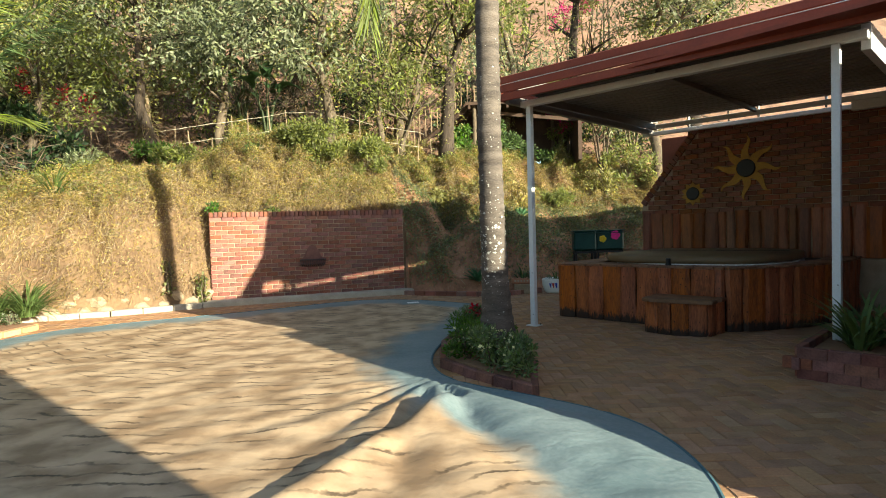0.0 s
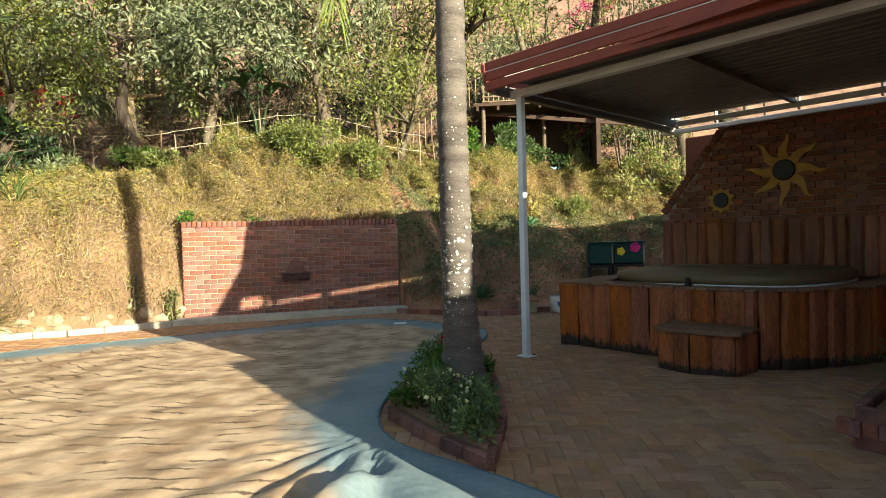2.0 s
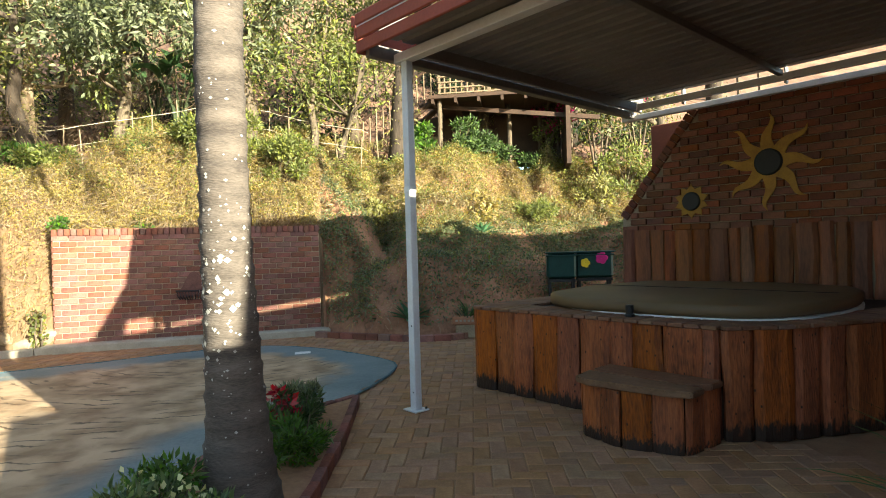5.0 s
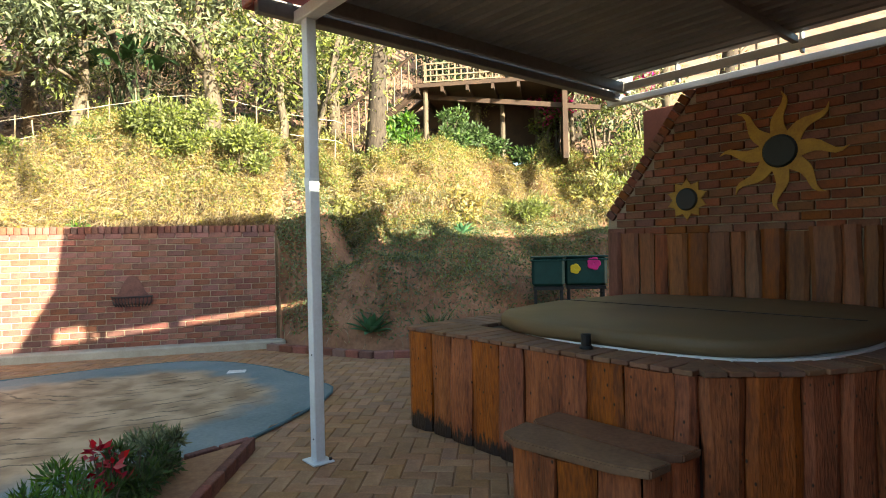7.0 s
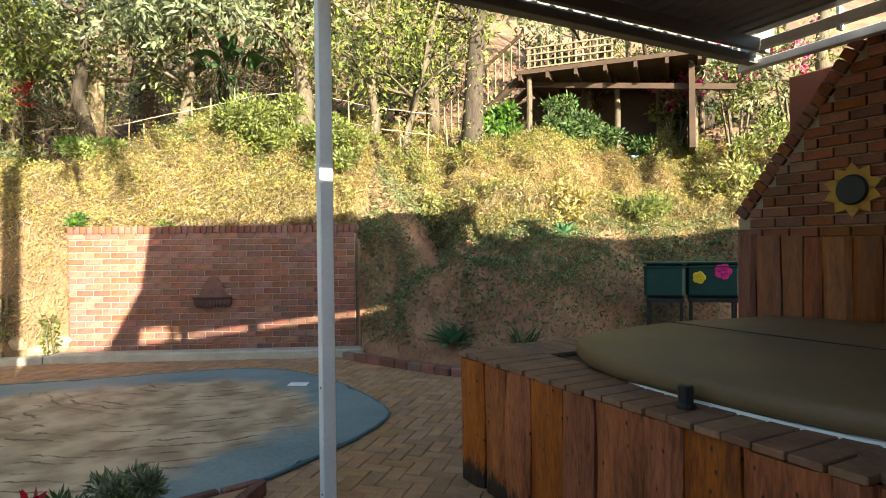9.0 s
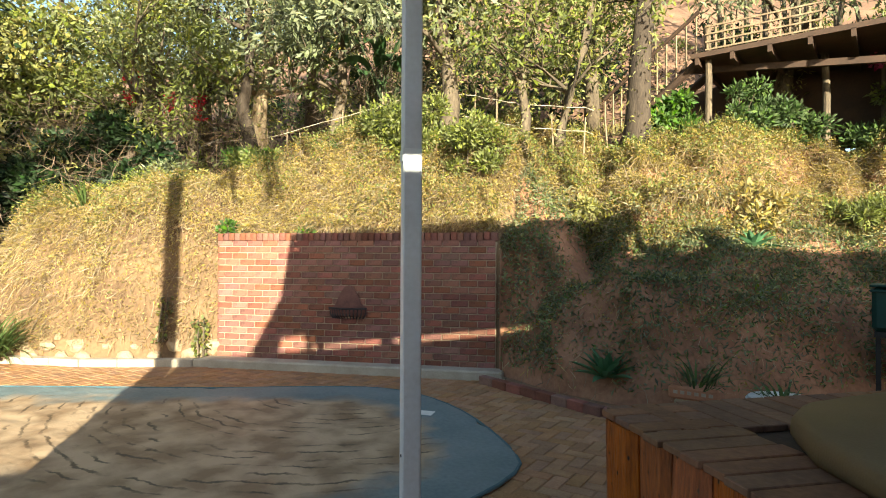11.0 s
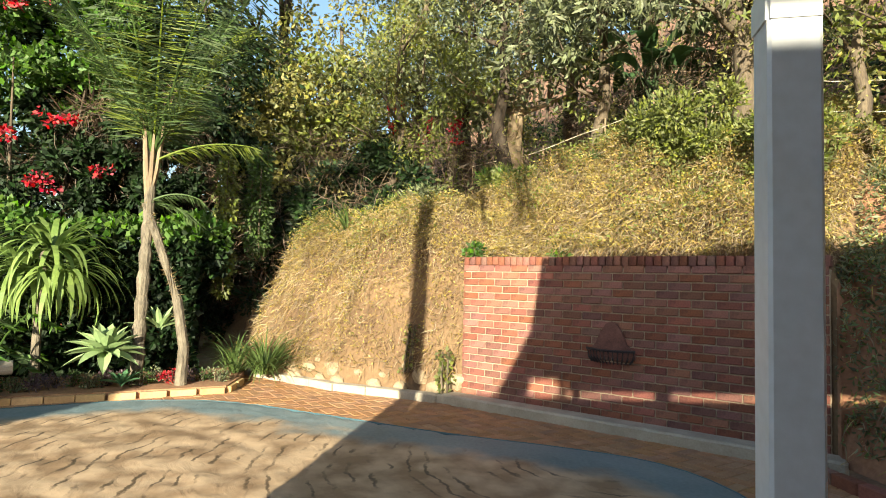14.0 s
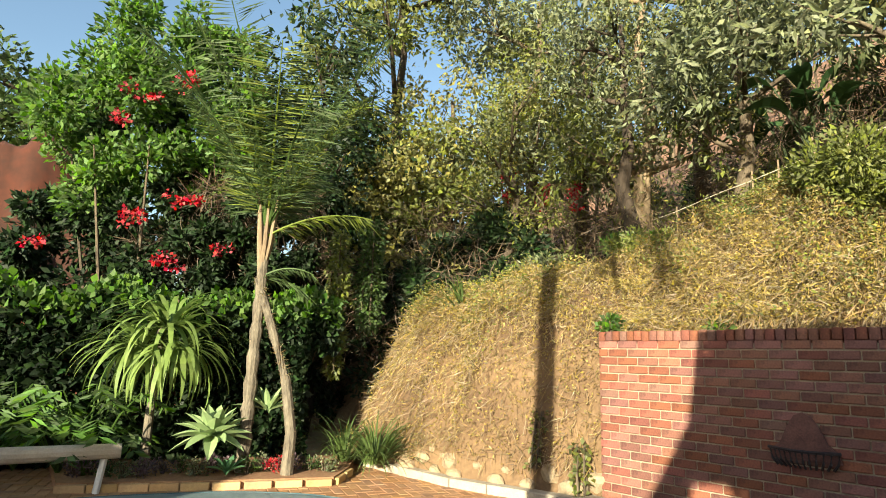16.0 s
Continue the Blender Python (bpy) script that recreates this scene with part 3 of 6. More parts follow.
# ribbed sheet, ribs along u
bm = bmesh.new()
prof, v = [], RV0 - 0.012
while v < 3.46:
    prof += [(v, 3.10), (v + 0.10, 3.10), (v + 0.115, 3.125), (v + 0.14, 3.125)]
    v += 0.155
rows = [[bm.verts.new(W(u, a, z)) for a, z in prof] for u in (0.03, 1.2, 2.5, RU1)]
for r0, r1 in zip(rows, rows[1:]):
    for k in range(len(prof) - 1):
        bm.faces.new((r0[k], r0[k + 1], r1[k + 1], r1[k]))
roof_part("ribbed_sheet", bm, M_SHEET, "grey-white ribbed metal roof sheet")
# fascia of three stacked bands
for z0, z1, o in ((3.0, 3.10, 0.0), (3.108, 3.21, 0.012), (3.218, 3.31, 0.028)):
    roof_part("fascia_band", ubox(RU0, 4.6, RV0 - 0.03 - o, RV0 - o, z0, z1, 0.008), M_FASCIA, "red-brown painted fascia band")
    roof_part("side_fascia_band", ubox(RU0 - 0.03 - o, RU0 - o, RV0 - 0.03 - o, 0.7, z0, z1, 0.008), M_FASCIA, "red-brown painted fascia band")
# Strip added unseen above the sheet to cast the roof's shadow edge.
roof_part("edge_shade_strip", ubox(0.035, 0.05, -0.3, 3.85, 3.128, 3.31), M_SHEET)
roof_part("roof_edge_strip", ubox(RU0, 4.6, RV0 - 0.045, RV0 + 0.0, 3.208, 3.214), M_WHITE)

# ---- gable wall behind the tub ----
GV = 3.74
bm = bmesh.new()
G_PTS = [(-0.22, 0.0), (-0.22, 1.66), (0.74, 2.9), (5.2, 2.9), (5.2, 0.0)]
lo = [bm.verts.new(W(u, GV + 0.012, z)) for u, z in G_PTS]
hi = [bm.verts.new(W(u, GV + 0.23, z)) for u, z in G_PTS]
bm.faces.new(lo)
bm.faces.new(hi[::-1])
for i in range(5):
    bm.faces.new((lo[i], hi[i], hi[(i + 1) % 5], lo[(i + 1) % 5]))
bmesh.ops.recalc_face_normals(bm, faces=bm.faces)
gable_wall = tagged(link("gable_wall", bm, M_MORTAR), "sloping orange face-brick wall behind the hot tub", "brick wall", kind="structure")
tagged(link("chimney_block", ubox(-0.04, 0.72, GV + 0.45, GV + 0.9, 0, 2.9, 0.01), M_PLASTER), "plain dark red plastered block behind the brick wall", "wall", kind="structure")

# ---- house beyond the patio: mostly unseen, closes the place and casts its shade ----
house = empty("house", "red-brown plastered house with white beam over a dark porch", "house", W(5, 0, 0), kind="structure")
HM = Matrix.Translation(-house.location)


def house_part(name, bm, material):
    bmesh.ops.transform(bm, matrix=HM, verts=bm.verts)
    return part(name, bm, material, house)


house_part("wall", ubox(5.3, 14, -1.62, -1.5, 0, 3.1), M_PLASTER)
house_part("wall", ubox(5.3, 5.5, -1.5, 3.4, 0, 3.1), M_PLASTER)
# Unseen block added to shade the clay bank and end the sun strip.
house_part("rear_shade_wall", ubox(5.52, 14, 2.75, 9, 0, 3.95), M_PLASTER)
house_part("rear_shade_roof", ubox(5.45, 14.1, 2.7, 9.1, 3.95, 4.06, 0.02), M_FASCIA)
# Unseen wall, its sloped top shaped to let sun onto the palm.
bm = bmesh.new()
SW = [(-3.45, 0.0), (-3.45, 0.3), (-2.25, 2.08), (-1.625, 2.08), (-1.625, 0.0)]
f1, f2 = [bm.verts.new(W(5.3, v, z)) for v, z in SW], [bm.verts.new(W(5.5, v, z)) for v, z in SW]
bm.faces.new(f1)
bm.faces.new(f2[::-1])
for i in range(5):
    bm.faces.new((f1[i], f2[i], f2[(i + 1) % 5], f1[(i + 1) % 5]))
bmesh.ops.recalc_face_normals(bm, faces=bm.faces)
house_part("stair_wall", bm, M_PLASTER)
house_part("roof", ubox(5.1, 14, -1.63, 2.68, 3.1, 3.2, 0.02), M_FASCIA)
# Unseen sheet added to darken the space under the patio roof.
house_part("unseen_shade_roof", ubox(3.78, 5.08, -0.3, 3.9, 3.37, 3.42), M_FASCIA)
# Unseen wedge added to slant the roof's shadow on the brick wall.
bm = bmesh.new()
prism(bm, [W(u, v).xy for u, v in ((1.3, -0.345), (4.6, -0.345), (4.6, -0.7))], 3.06, 3.1)
house_part("eave_board", bm, M_FASCIA)
house_part("gable_board", ubox(3.8, 5.05, 0.95, 1.05, 2.42, 3.3), M_FASCIA)
house_part("beam", ubox(3.0, 5.28, 3.55, 3.66, 2.86, 3.0, 0.006), M_WHITE)
# Unseen block added to cast shade over the near side of the pool.
shade_block = empty("pool_shade_block", "unseen red-brown block behind the walk, added to shade the pool", "house", W(8, -9, 0), kind="structure")
bm = ubox(8.0, 16, -16, -5.0, 0, 3.6)
bmesh.ops.transform(bm, matrix=Matrix.Translation(-shade_block.location), verts=bm.verts)
part("wall", bm, M_PLASTER, shade_block)
bm = ubox(7.8, 16.2, -16.2, -4.9, 3.6, 3.8, 0.02)
bmesh.ops.transform(bm, matrix=Matrix.Translation(-shade_block.location), verts=bm.verts)
part("roof", bm, M_FASCIA, shade_block)

# ---- hot tub ----
TUB = [(-0.2, 0.97), (2.17, 0.95), (2.5, 1.3), (2.85, 2.0), (3.05, 2.7), (3.05, 3.70), (-0.2, 3.70)]
COVER_T = [(0.36, 1.2), (1.95, 1.13), (2.45, 1.5), (2.62, 2.2), (2.55, 3.1), (2.2, 3.58), (0.5, 3.58), (0.2, 3.05), (0.12, 2.2)]
hot_tub = empty("hot_tub", "sunken hot tub clad in rough stained upright planks", "hot tub", W(-0.2, 0.97, 0))
TM = Matrix.Translation(-hot_tub.location)


def tub_part(name, bm, material, label="", parent=None, smooth=False):
    bmesh.ops.transform(bm, matrix=TM, verts=bm.verts)
    return part(name, bm, material, parent or hot_tub, label, smooth)


def inset(poly, k):
    cx, cy = sum(p[0] for p in poly) / len(poly), sum(p[1] for p in poly) / len(poly)
    return [(cx + (p[0] - cx) * k, cy + (p[1] - cy) * k) for p in poly]


bm = bmesh.new()
prism(bm, [W(u, v).xy for u, v in inset(TUB, 0.975)], 0.005, 0.745)
tub_part("body", bm, M_TARRED)


def plank(name, w, h, thick, wave, seed):
    """An upright slab with waney edges, bulging front and darker foot."""
    bm = bmesh.new()
    n = 9
    rows = []
    for i in range(n + 1):
        z = h * i / n
        e0 = noise.noise((seed * 3.1, z * 2.2, 0)) * wave
        e1 = noise.noise((seed * 3.1 + 9, z * 2.2, 0)) * wave
        b = noise.noise((seed, z * 1.7, 5)) * wave * 0.8
        x0, x1 = -w / 2 + e0 * 0.6 + 0.004, w / 2 + e1 * 0.6 - 0.004
        rows.append([bm.verts.new(p) for p in ((x0, 0.0, z), (x0, -thick * 0.5 - b * 0.4, z), (x0 + w * 0.18, -thick - b, z), (x1 - w * 0.18, -thick - b, z), (x1, -thick * 0.5 - b * 0.4, z), (x1, 0.0, z))])
    for r0, r1 in zip(rows, rows[1:]):
        for k in range(5):
            bm.faces.new((r0[k], r0[k + 1], r1[k + 1], r1[k]))
    bm.faces.new(rows[0][::-1])
    bm.faces.new(rows[-1])
    bmesh.ops.recalc_face_normals(bm, faces=bm.faces)
    return bm


def plank_material():
    m = mat("stained_plank_wet_foot", (0.42, 0.115, 0.026), (0.13, 0.034, 0.012), 0.5, 2.4, 24, 0.8, per="object", spread=0.13, stretch=(3.4, 3.4, 0.55), fine_mix=0.5)
    n, l = m.node_tree.nodes, m.node_tree.links
    b = n["Principled BSDF"]
    at = n.new("ShaderNodeAttribute")
    at.attribute_name = "damp"
    ns = n.new("ShaderNodeTexNoise")
    ns.inputs["Scale"].default_value, ns.inputs["Detail"].default_value = 9, 5
    add, rg, mix = n.new("ShaderNodeMath"), n.new("ShaderNodeMapRange"), n.new("ShaderNodeMix")
    add.operation, mix.data_type = "ADD", "RGBA"
    l.new(at.outputs["Fac"], add.inputs[0])
    l.new(ns.outputs[0], add.inputs[1])
    rg.inputs["From Min"].default_value, rg.inputs["From Max"].default_value = 0.86, 1.05
    l.new(add.outputs[0], rg.inputs[0])
    l.new(rg.outputs[0], mix.inputs[0])
    l.new(b.inputs["Base Color"].links[0].from_socket, mix.inputs[6])
    # dark knots along the grain
    tc, mp, vor, kr, kn = n.new("ShaderNodeTexCoord"), n.new("ShaderNodeMapping"), n.new("ShaderNodeTexVoronoi"), n.new("ShaderNodeMapRange"), n.new("ShaderNodeMix")
    mp.inputs["Scale"].default_value = (4.2, 4.2, 2.4)
    kn.data_type = "RGBA"
    kn.inputs[7].default_value = (0.03, 0.014, 0.008, 1)
    l.new(tc.outputs["Object"], mp.inputs[0])
    l.new(mp.outputs[0], vor.inputs["Vector"])
    kr.inputs["From Min"].default_value, kr.inputs["From Max"].default_value = 0.16, 0.08
    l.new(vor.outputs["Distance"], kr.inputs[0])
    l.new(kr.outputs[0], kn.inputs[0])
    l.new(b.inputs["Base Color"].links[0].from_socket, kn.inputs[6])
    l.new(kn.outputs[2], mix.inputs[6])
    mix.inputs[7].default_value = (0.035, 0.02, 0.014, 1)
    l.new(mix.outputs[2], b.inputs["Base Color"])
    return m


M_FOOT = plank_material()


def damp(bm, z0=0.0, high=0.22):
    """Marks the rotted, water-stained foot of a plank."""
    lay = bm.verts.layers.float.new("damp")
    for v in bm.verts:
        v[lay] = max(0.0, 1 - (v.co.z - z0) / high) * (0.8 + 0.5 * noise.noise((high * 9, len(bpy.data.objects) * 0.37, 1)))
    return bm


seed = 1
for (a, b) in zip(TUB[:5], TUB[1:6]):
    L = math.dist(a, b)
    rot = math.atan2(b[1] - a[1], b[0] - a[0])
    s = 0.0
    while s < L - 0.05:
        w = min(random.uniform(0.16, 0.3), L - s)
        if L - s - w < 0.08:
            w = L - s
        c = s + w / 2
        u, v = a[0] + (b[0] - a[0]) * c / L, a[1] + (b[1] - a[1]) * c / L
        bm = plank("plank", w, 0.755, random.uniform(0.03, 0.06), 0.034, seed)
        damp(bm)
        bmesh.ops.transform(bm, matrix=frame_m(u, v, 0.003, rot), verts=bm.verts)
        tub_part("plank", bm, M_FOOT)
        seed += 1
        s += w
for i in range(13):  # the side that faces the bank
    bm = plank("plank", 0.205, 0.755, 0.035, 0.02, seed)
    damp(bm)
    bmesh.ops.transform(bm, matrix=frame_m(-0.2, 1.08 + i * 0.21, 0.003, -math.pi / 2), verts=bm.verts)
    tub_part("plank", bm, M_FOOT)
    seed += 1
# deck slats on top, laid across the rim
slab = bmesh.new()
prism(slab, [W(u, v).xy for u, v in inset(TUB, 0.985)], 0.746, 0.758)
tub_part("rim_board", slab, M_DARKTIMBER)
for (a, b) in list(zip(TUB[:5], TUB[1:6])) + [((-0.2, 3.66), (-0.2, 0.97))]:
    L = math.dist(a, b)
    rot = math.atan2(b[1] - a[1], b[0] - a[0])
    n = round(L / 0.12)
    nx, ny = -(b[1] - a[1]) / L, (b[0] - a[0]) / L
    for i in range(n):
        c = (i + 0.5) / n
        wide = 0.42 if a[0] < 0 else 0.36
        u, v = a[0] + (b[0] - a[0]) * c + nx * (wide / 2 - 0.05), a[1] + (b[1] - a[1]) * c + ny * (wide / 2 - 0.05)
        bm = bmesh.new()
        box(bm, 0, 0, 0, L / n - 0.01, wide + random.uniform(-0.01, 0.03), 0.028, frame_m(u, v, 0.774 + random.uniform(-0.002, 0.002), rot), 0.004)
        tub_part("deck_slat", bm, M_DECKWOOD)
bm = bmesh.new()
prism(bm, [W(u + 0.09, v - 0.06).xy for u, v in smooth_loop(inset(COVER_T, 0.95), 2)], 0.765, 0.80)
tub_part("shell_rim", bm, M_ACRYL, "white acrylic shell rim")
bm = bmesh.new()
loop = smooth_loop(COVER_T, 2)
cxy = (1.35, 2.35)
rings = []
for k, z in ((1.0, 0.803), (1.012, 0.83), (1.01, 0.885), (0.985, 0.905), (0.6, 0.918), (0.2, 0.925)):
    rings.append([bm.verts.new(W(cxy[0] + (u - cxy[0]) * k, cxy[1] + (v - cxy[1]) * k, z + noise.noise((u * 2, v * 2, k)) * 0.008)) for u, v in loop])
for r0, r1 in zip(rings, rings[1:]):
    for i in range(len(loop)):
        bm.faces.new((r0[i], r0[(i + 1) % len(loop)], r1[(i + 1) % len(loop)], r1[i]))
bm.faces.new(rings[-1])
bm.faces.new(rings[0][::-1])
bmesh.ops.recalc_face_normals(bm, faces=bm.faces)
spa_cover = link("spa_cover", bm, M_VINYL, smooth=True)
tagged(spa_cover, "padded brown vinyl spa cover lying on the hot tub", "spa cover")
bm = bmesh.new()
box(bm, 0, 0, 0, 2.35, 0.012, 0.006, frame_m(1.36, 2.3, 0.927), 0.002)
part("seam", bm, M_BLACK, spa_cover, "dark folding seam")
bm = bmesh.new()
tube([W(1.42, 1.06, 0.788), W(1.42, 1.06, 0.80), W(1.42, 1.06, 0.81), W(1.42, 1.06, 0.875), W(1.42, 1.06, 0.88)], [0.04, 0.04, 0.03, 0.032, 0.026], 12, bm)
tagged(link("spa_filter_knob", bm, M_BLACK), "small black valve knob on the tub rim", "valve knob")

# step
step = empty("tub_step", "low wooden step clad in upright planks beside the tub", "step", W(1.8, 0.7, 0))
SM = Matrix.Translation(-step.location)
ST = [(1.4, 0.92), (1.4, 0.44), (1.75, 0.36), (2.12, 0.5), (2.16, 0.9)]
bm = bmesh.new()
prism(bm, [W(u, v).xy for u, v in inset(ST, 0.93)], 0.004, 0.38)
bmesh.ops.transform(bm, matrix=SM, verts=bm.verts)
part("body", bm, M_TARRED, step)
for (a, b) in zip(ST, ST[1:]):
    L = math.dist(a, b)
    n = max(1, round(L / 0.17))
    for i in range(n):
        c = (i + 0.5) / n
        bm = plank("plank", L / n, 0.38, 0.03, 0.018, seed)
        damp(bm, 0.0, 0.16)
        bmesh.ops.transform(bm, matrix=SM @ frame_m(a[0] + (b[0] - a[0]) * c, a[1] + (b[1] - a[1]) * c, 0.003, math.atan2(b[1] - a[1], b[0] - a[0])), verts=bm.verts)
        part("plank", bm, M_FOOT, step)
        seed += 1
for v0, v1 in ((0.32, 0.6), (0.61, 0.88)):
    bm = bmesh.new()
    prism(bm, [W(u, v).xy for u, v in ((1.34, v1), (1.34 if v0 > 0.5 else 1.38, v0 + 0.05), (1.5 if v0 < 0.5 else 1.4, v0), (2.05, v0 + (0.06 if v0 < 0.5 else 0)), (2.2, v0 + 0.12), (2.21, v1))], 0.386, 0.43)
    bmesh.ops.bevel(bm, geom=list(bm.edges), offset=0.008, segments=2, affect="EDGES")
    bmesh.ops.transform(bm, matrix=SM, verts=bm.verts)
    part("tread", bm, M_DECKWOOD, step)

# upright planks on the gable wall
plank_panel = empty("plank_panel", "row of dark-stained waney planks fixed to the brick wall", "wood panelling", W(-0.2, GV, 0.8))
u = -0.21
while u < 4.9:
    w = random.uniform(0.12, 0.26)
    bm = plank("plank", w, 0.74 + random.uniform(-0.03, 0.03), random.uniform(0.03, 0.055), 0.03, seed)
    bmesh.ops.transform(bm, matrix=Matrix.Translation(-plank_panel.location) @ frame_m(u + w / 2, GV - 0.005, 0.76), verts=bm.verts)
    part("plank", bm, M_WOOD, plank_panel)
    seed += 1
    u += w


def sun_ornament(name, u, z, r0, r1, rays, label, wavy):
    top = empty(name, label, "wall ornament", W(u, GV - 0.03, z), "sunflower ornaments")
    R = Matrix.Rotation(math.atan2(UX.y, UX.x), 4, "Z")
    bm = bmesh.new()
    bmesh.ops.create_cone(bm, cap_ends=True, segments=28, radius1=r0, radius2=r0 * 0.86, depth=0.03, matrix=Matrix.Translation((0, -0.02, 0)) @ Matrix.Rotation(math.pi / 2, 4, "X"))
    bmesh.ops.transform(bm, matrix=R, verts=bm.verts)
    part("disc", bm, M_BLACK, top, "black domed centre")
    for i in range(rays):
        a = math.pi / 2 + math.tau * i / rays
        bm = bmesh.new()
        L, R2 = [], []
        for k in range(9):
            f = k / 8
            rr = r0 * 0.8 + (r1 - r0 * 0.8) * f
            w = (r0 * 0.5 * (1 - f) ** 0.8 if wavy else r0 * 0.5 * math.sin(math.pi * min(1, f * 0.55 + 0.5)))
            off = math.sin(f * 6.0) * r0 * 0.42 * f * (1 if wavy else 0)
            for side, lst in ((-1, L), (1, R2)):
                px, pz = rr, off + side * max(w, 0.002)
                lst.append((px * math.cos(a) - pz * math.sin(a), px * math.sin(a) + pz * math.cos(a)))
        vs = [[bm.verts.new((x, y, z2)) for x, z2 in lst] for lst in (L, R2) for y in (-0.012, 0.0)]
        for k in range(8):
            bm.faces.new((vs[0][k], vs[0][k + 1], vs[2][k + 1], vs[2][k]))
            bm.faces.new((vs[1][k], vs[3][k], vs[3][k + 1], vs[1][k + 1]))
            bm.faces.new((vs[0][k], vs[1][k], vs[1][k + 1], vs[0][k + 1]))
            bm.faces.new((vs[2][k], vs[2][k + 1], vs[3][k + 1], vs[3][k]))
        bmesh.ops.recalc_face_normals(bm, faces=bm.faces)
        bmesh.ops.transform(bm, matrix=R, verts=bm.verts)
        part("ray" if wavy else "petal", bm, M_YELLOW, top)
    return top


sun_ornament("sunflower_ornament", 0.71, 1.83, 0.115, 0.21, 10, "small yellow metal sunflower with a black centre on brick", False)
sun_ornament("sun_ornament", 1.56, 2.19, 0.15, 0.52, 8, "large yellow metal sun with wavy rays on brick", True)

# ---- planting on the bank and hill ----


def ground_at(x, y):
    d = 0.0
    for _ in range(6):
        d = max(0.0, (y - float(toe_y(x - NRM[0] * d))) / NRM[1])
    return Vector((x, y, hill_point(x - NRM[0] * d, d).z if d > 0 else 0.0))


def bank_leaves(name, n, xr, dr, material, size, label, lift=0.2, keep=None, hang=0.25, power=1.0, cat="creeper"):
    pts, dirs = [], []
    for _ in range(n):
        x, d = random.uniform(*xr), dr[0] + (dr[1] - dr[0]) * random.random() ** power
        if -4.36 < x < -0.86 and d < 0.16:
            continue
        m = noise.noise((x * 0.8, d * 1.3, 7.0)) * 0.6 + noise.noise((x * 2.3, d * 2.9, 3.0)) * 0.4
        if keep and not keep(x, d, m):
            continue
        p = hill_point(x, d)
        m2 = m + noise.noise((x * 4.5, d * 5.0, 11.0)) * 0.35
        up = (0.12 + max(0.0, 0.25 + m2) * 1.35) * lift * (0.45 if x > -0.9 and d < 2.0 else 1.0) * random.random() ** 0.4
        pts.append((p.x, p.y - up * 0.6, p.z + up))
        dirs.append((0.1, -0.55, 0.35 - hang))
    q = leaf_quads(np.array(pts), np.array(dirs), size[0], size[1], 0.6, 0.12, 0.1)
    return tagged(quads(name, q, material), label, cat, kind="stuff")


sunny = lambda x, d, m: not (x > -0.9 and random.random() < 0.9 * min(1, max(0, (2.0 - d) / 0.5)))
face = lambda x, d, m: sunny(x, d, m) and (d > 0.55 or x > -4.4 or m > random.uniform(-0.85, 0.3))
bank_leaves("dry_creeper", 390000, (-7.7, 6.5), (0.03, 3.9), L_DRY, (0.042, 0.018), "sunlit ochre and yellow-green creeper matting the bank", 0.4, face, power=0.85)
bank_leaves("olive_creeper", 90000, (-7.6, 6.5), (0.1, 3.9), L_OLIVE, (0.055, 0.024), "olive-green creeper patches on the bank", 0.5, lambda x, d, m: m > (0.02 if d > 0.5 or x > -4.4 else 0.2) and sunny(x, d, m), power=0.7)
bank_leaves("straw_stems", 170000, (-7.6, 6.5), (0.03, 3.6), L_STRAW, (0.2, 0.008), "dry straw-coloured stems hanging over the bank", 0.34, sunny, hang=0.95, cat="dry grass")
bank_leaves("shade_creeper", 15000, (-0.75, 5.5), (0.05, 2.0), L_HERB, (0.07, 0.022), "green trailing plants on the shaded red bank", 0.3, lambda x, d, m: m + 0.3 * (d - 0.3) > random.uniform(-0.3, 0.25), cat="creeper")
bank_leaves("shade_creeper_grey", 20000, (-0.85, 5.5), (0.05, 2.1), L_SAGE, (0.08, 0.022), "grey-green trailing plants on the shaded red bank", 0.36, lambda x, d, m: m + 0.3 * (d - 0.3) > random.uniform(-0.3, 0.25), cat="creeper")
bank_leaves("leaf_litter", 14000, (-14, 9), (3.2, 12), L_TWIG, (0.13, 0.05), "fallen brown leaves under the trees", 0.05, None, 0.1, cat="leaf litter")
bank_leaves("terrace_grass", 9000, (-9, 6), (2.6, 5.5), L_YELLOW, (0.2, 0.014), "dry grass tufts on the terrace", 0.1, lambda x, d, m: m > 0.0, -0.6, cat="grass")


def shrub(name, x, y, r, n, material, size, label, z=None, cat="shrub", count=14, group="shrubs on the bank"):
    g = ground_at(x, y)
    base = Vector((x, y, g.z if z is None else z))
    top = empty(name, label, cat, base, group)
    bm = bmesh.new()
    for i in range(7):
        a = i * 0.9 + x
        tip = (math.cos(a) * r * 0.5, math.sin(a) * r * 0.5, r * random.uniform(0.7, 1.2))
        tube([(0, 0, -0.08), (tip[0] * 0.3, tip[1] * 0.3, tip[2] * 0.5), tip], [0.018, 0.011, 0.004], 5, bm)
    part("branchwork", bm, M_BARK, top)
    p, d = clumps((0, 0, r * 0.65), (r, r, r * 0.75), count, max(8, n // count), r * 0.38)
    p[:, 2] = np.maximum(p[:, 2], 0.0)
    quads("foliage", leaf_quads(p, d + np.array([0, 0, 0.25]), size[0], size[1], 0.5), material, top)
    return top


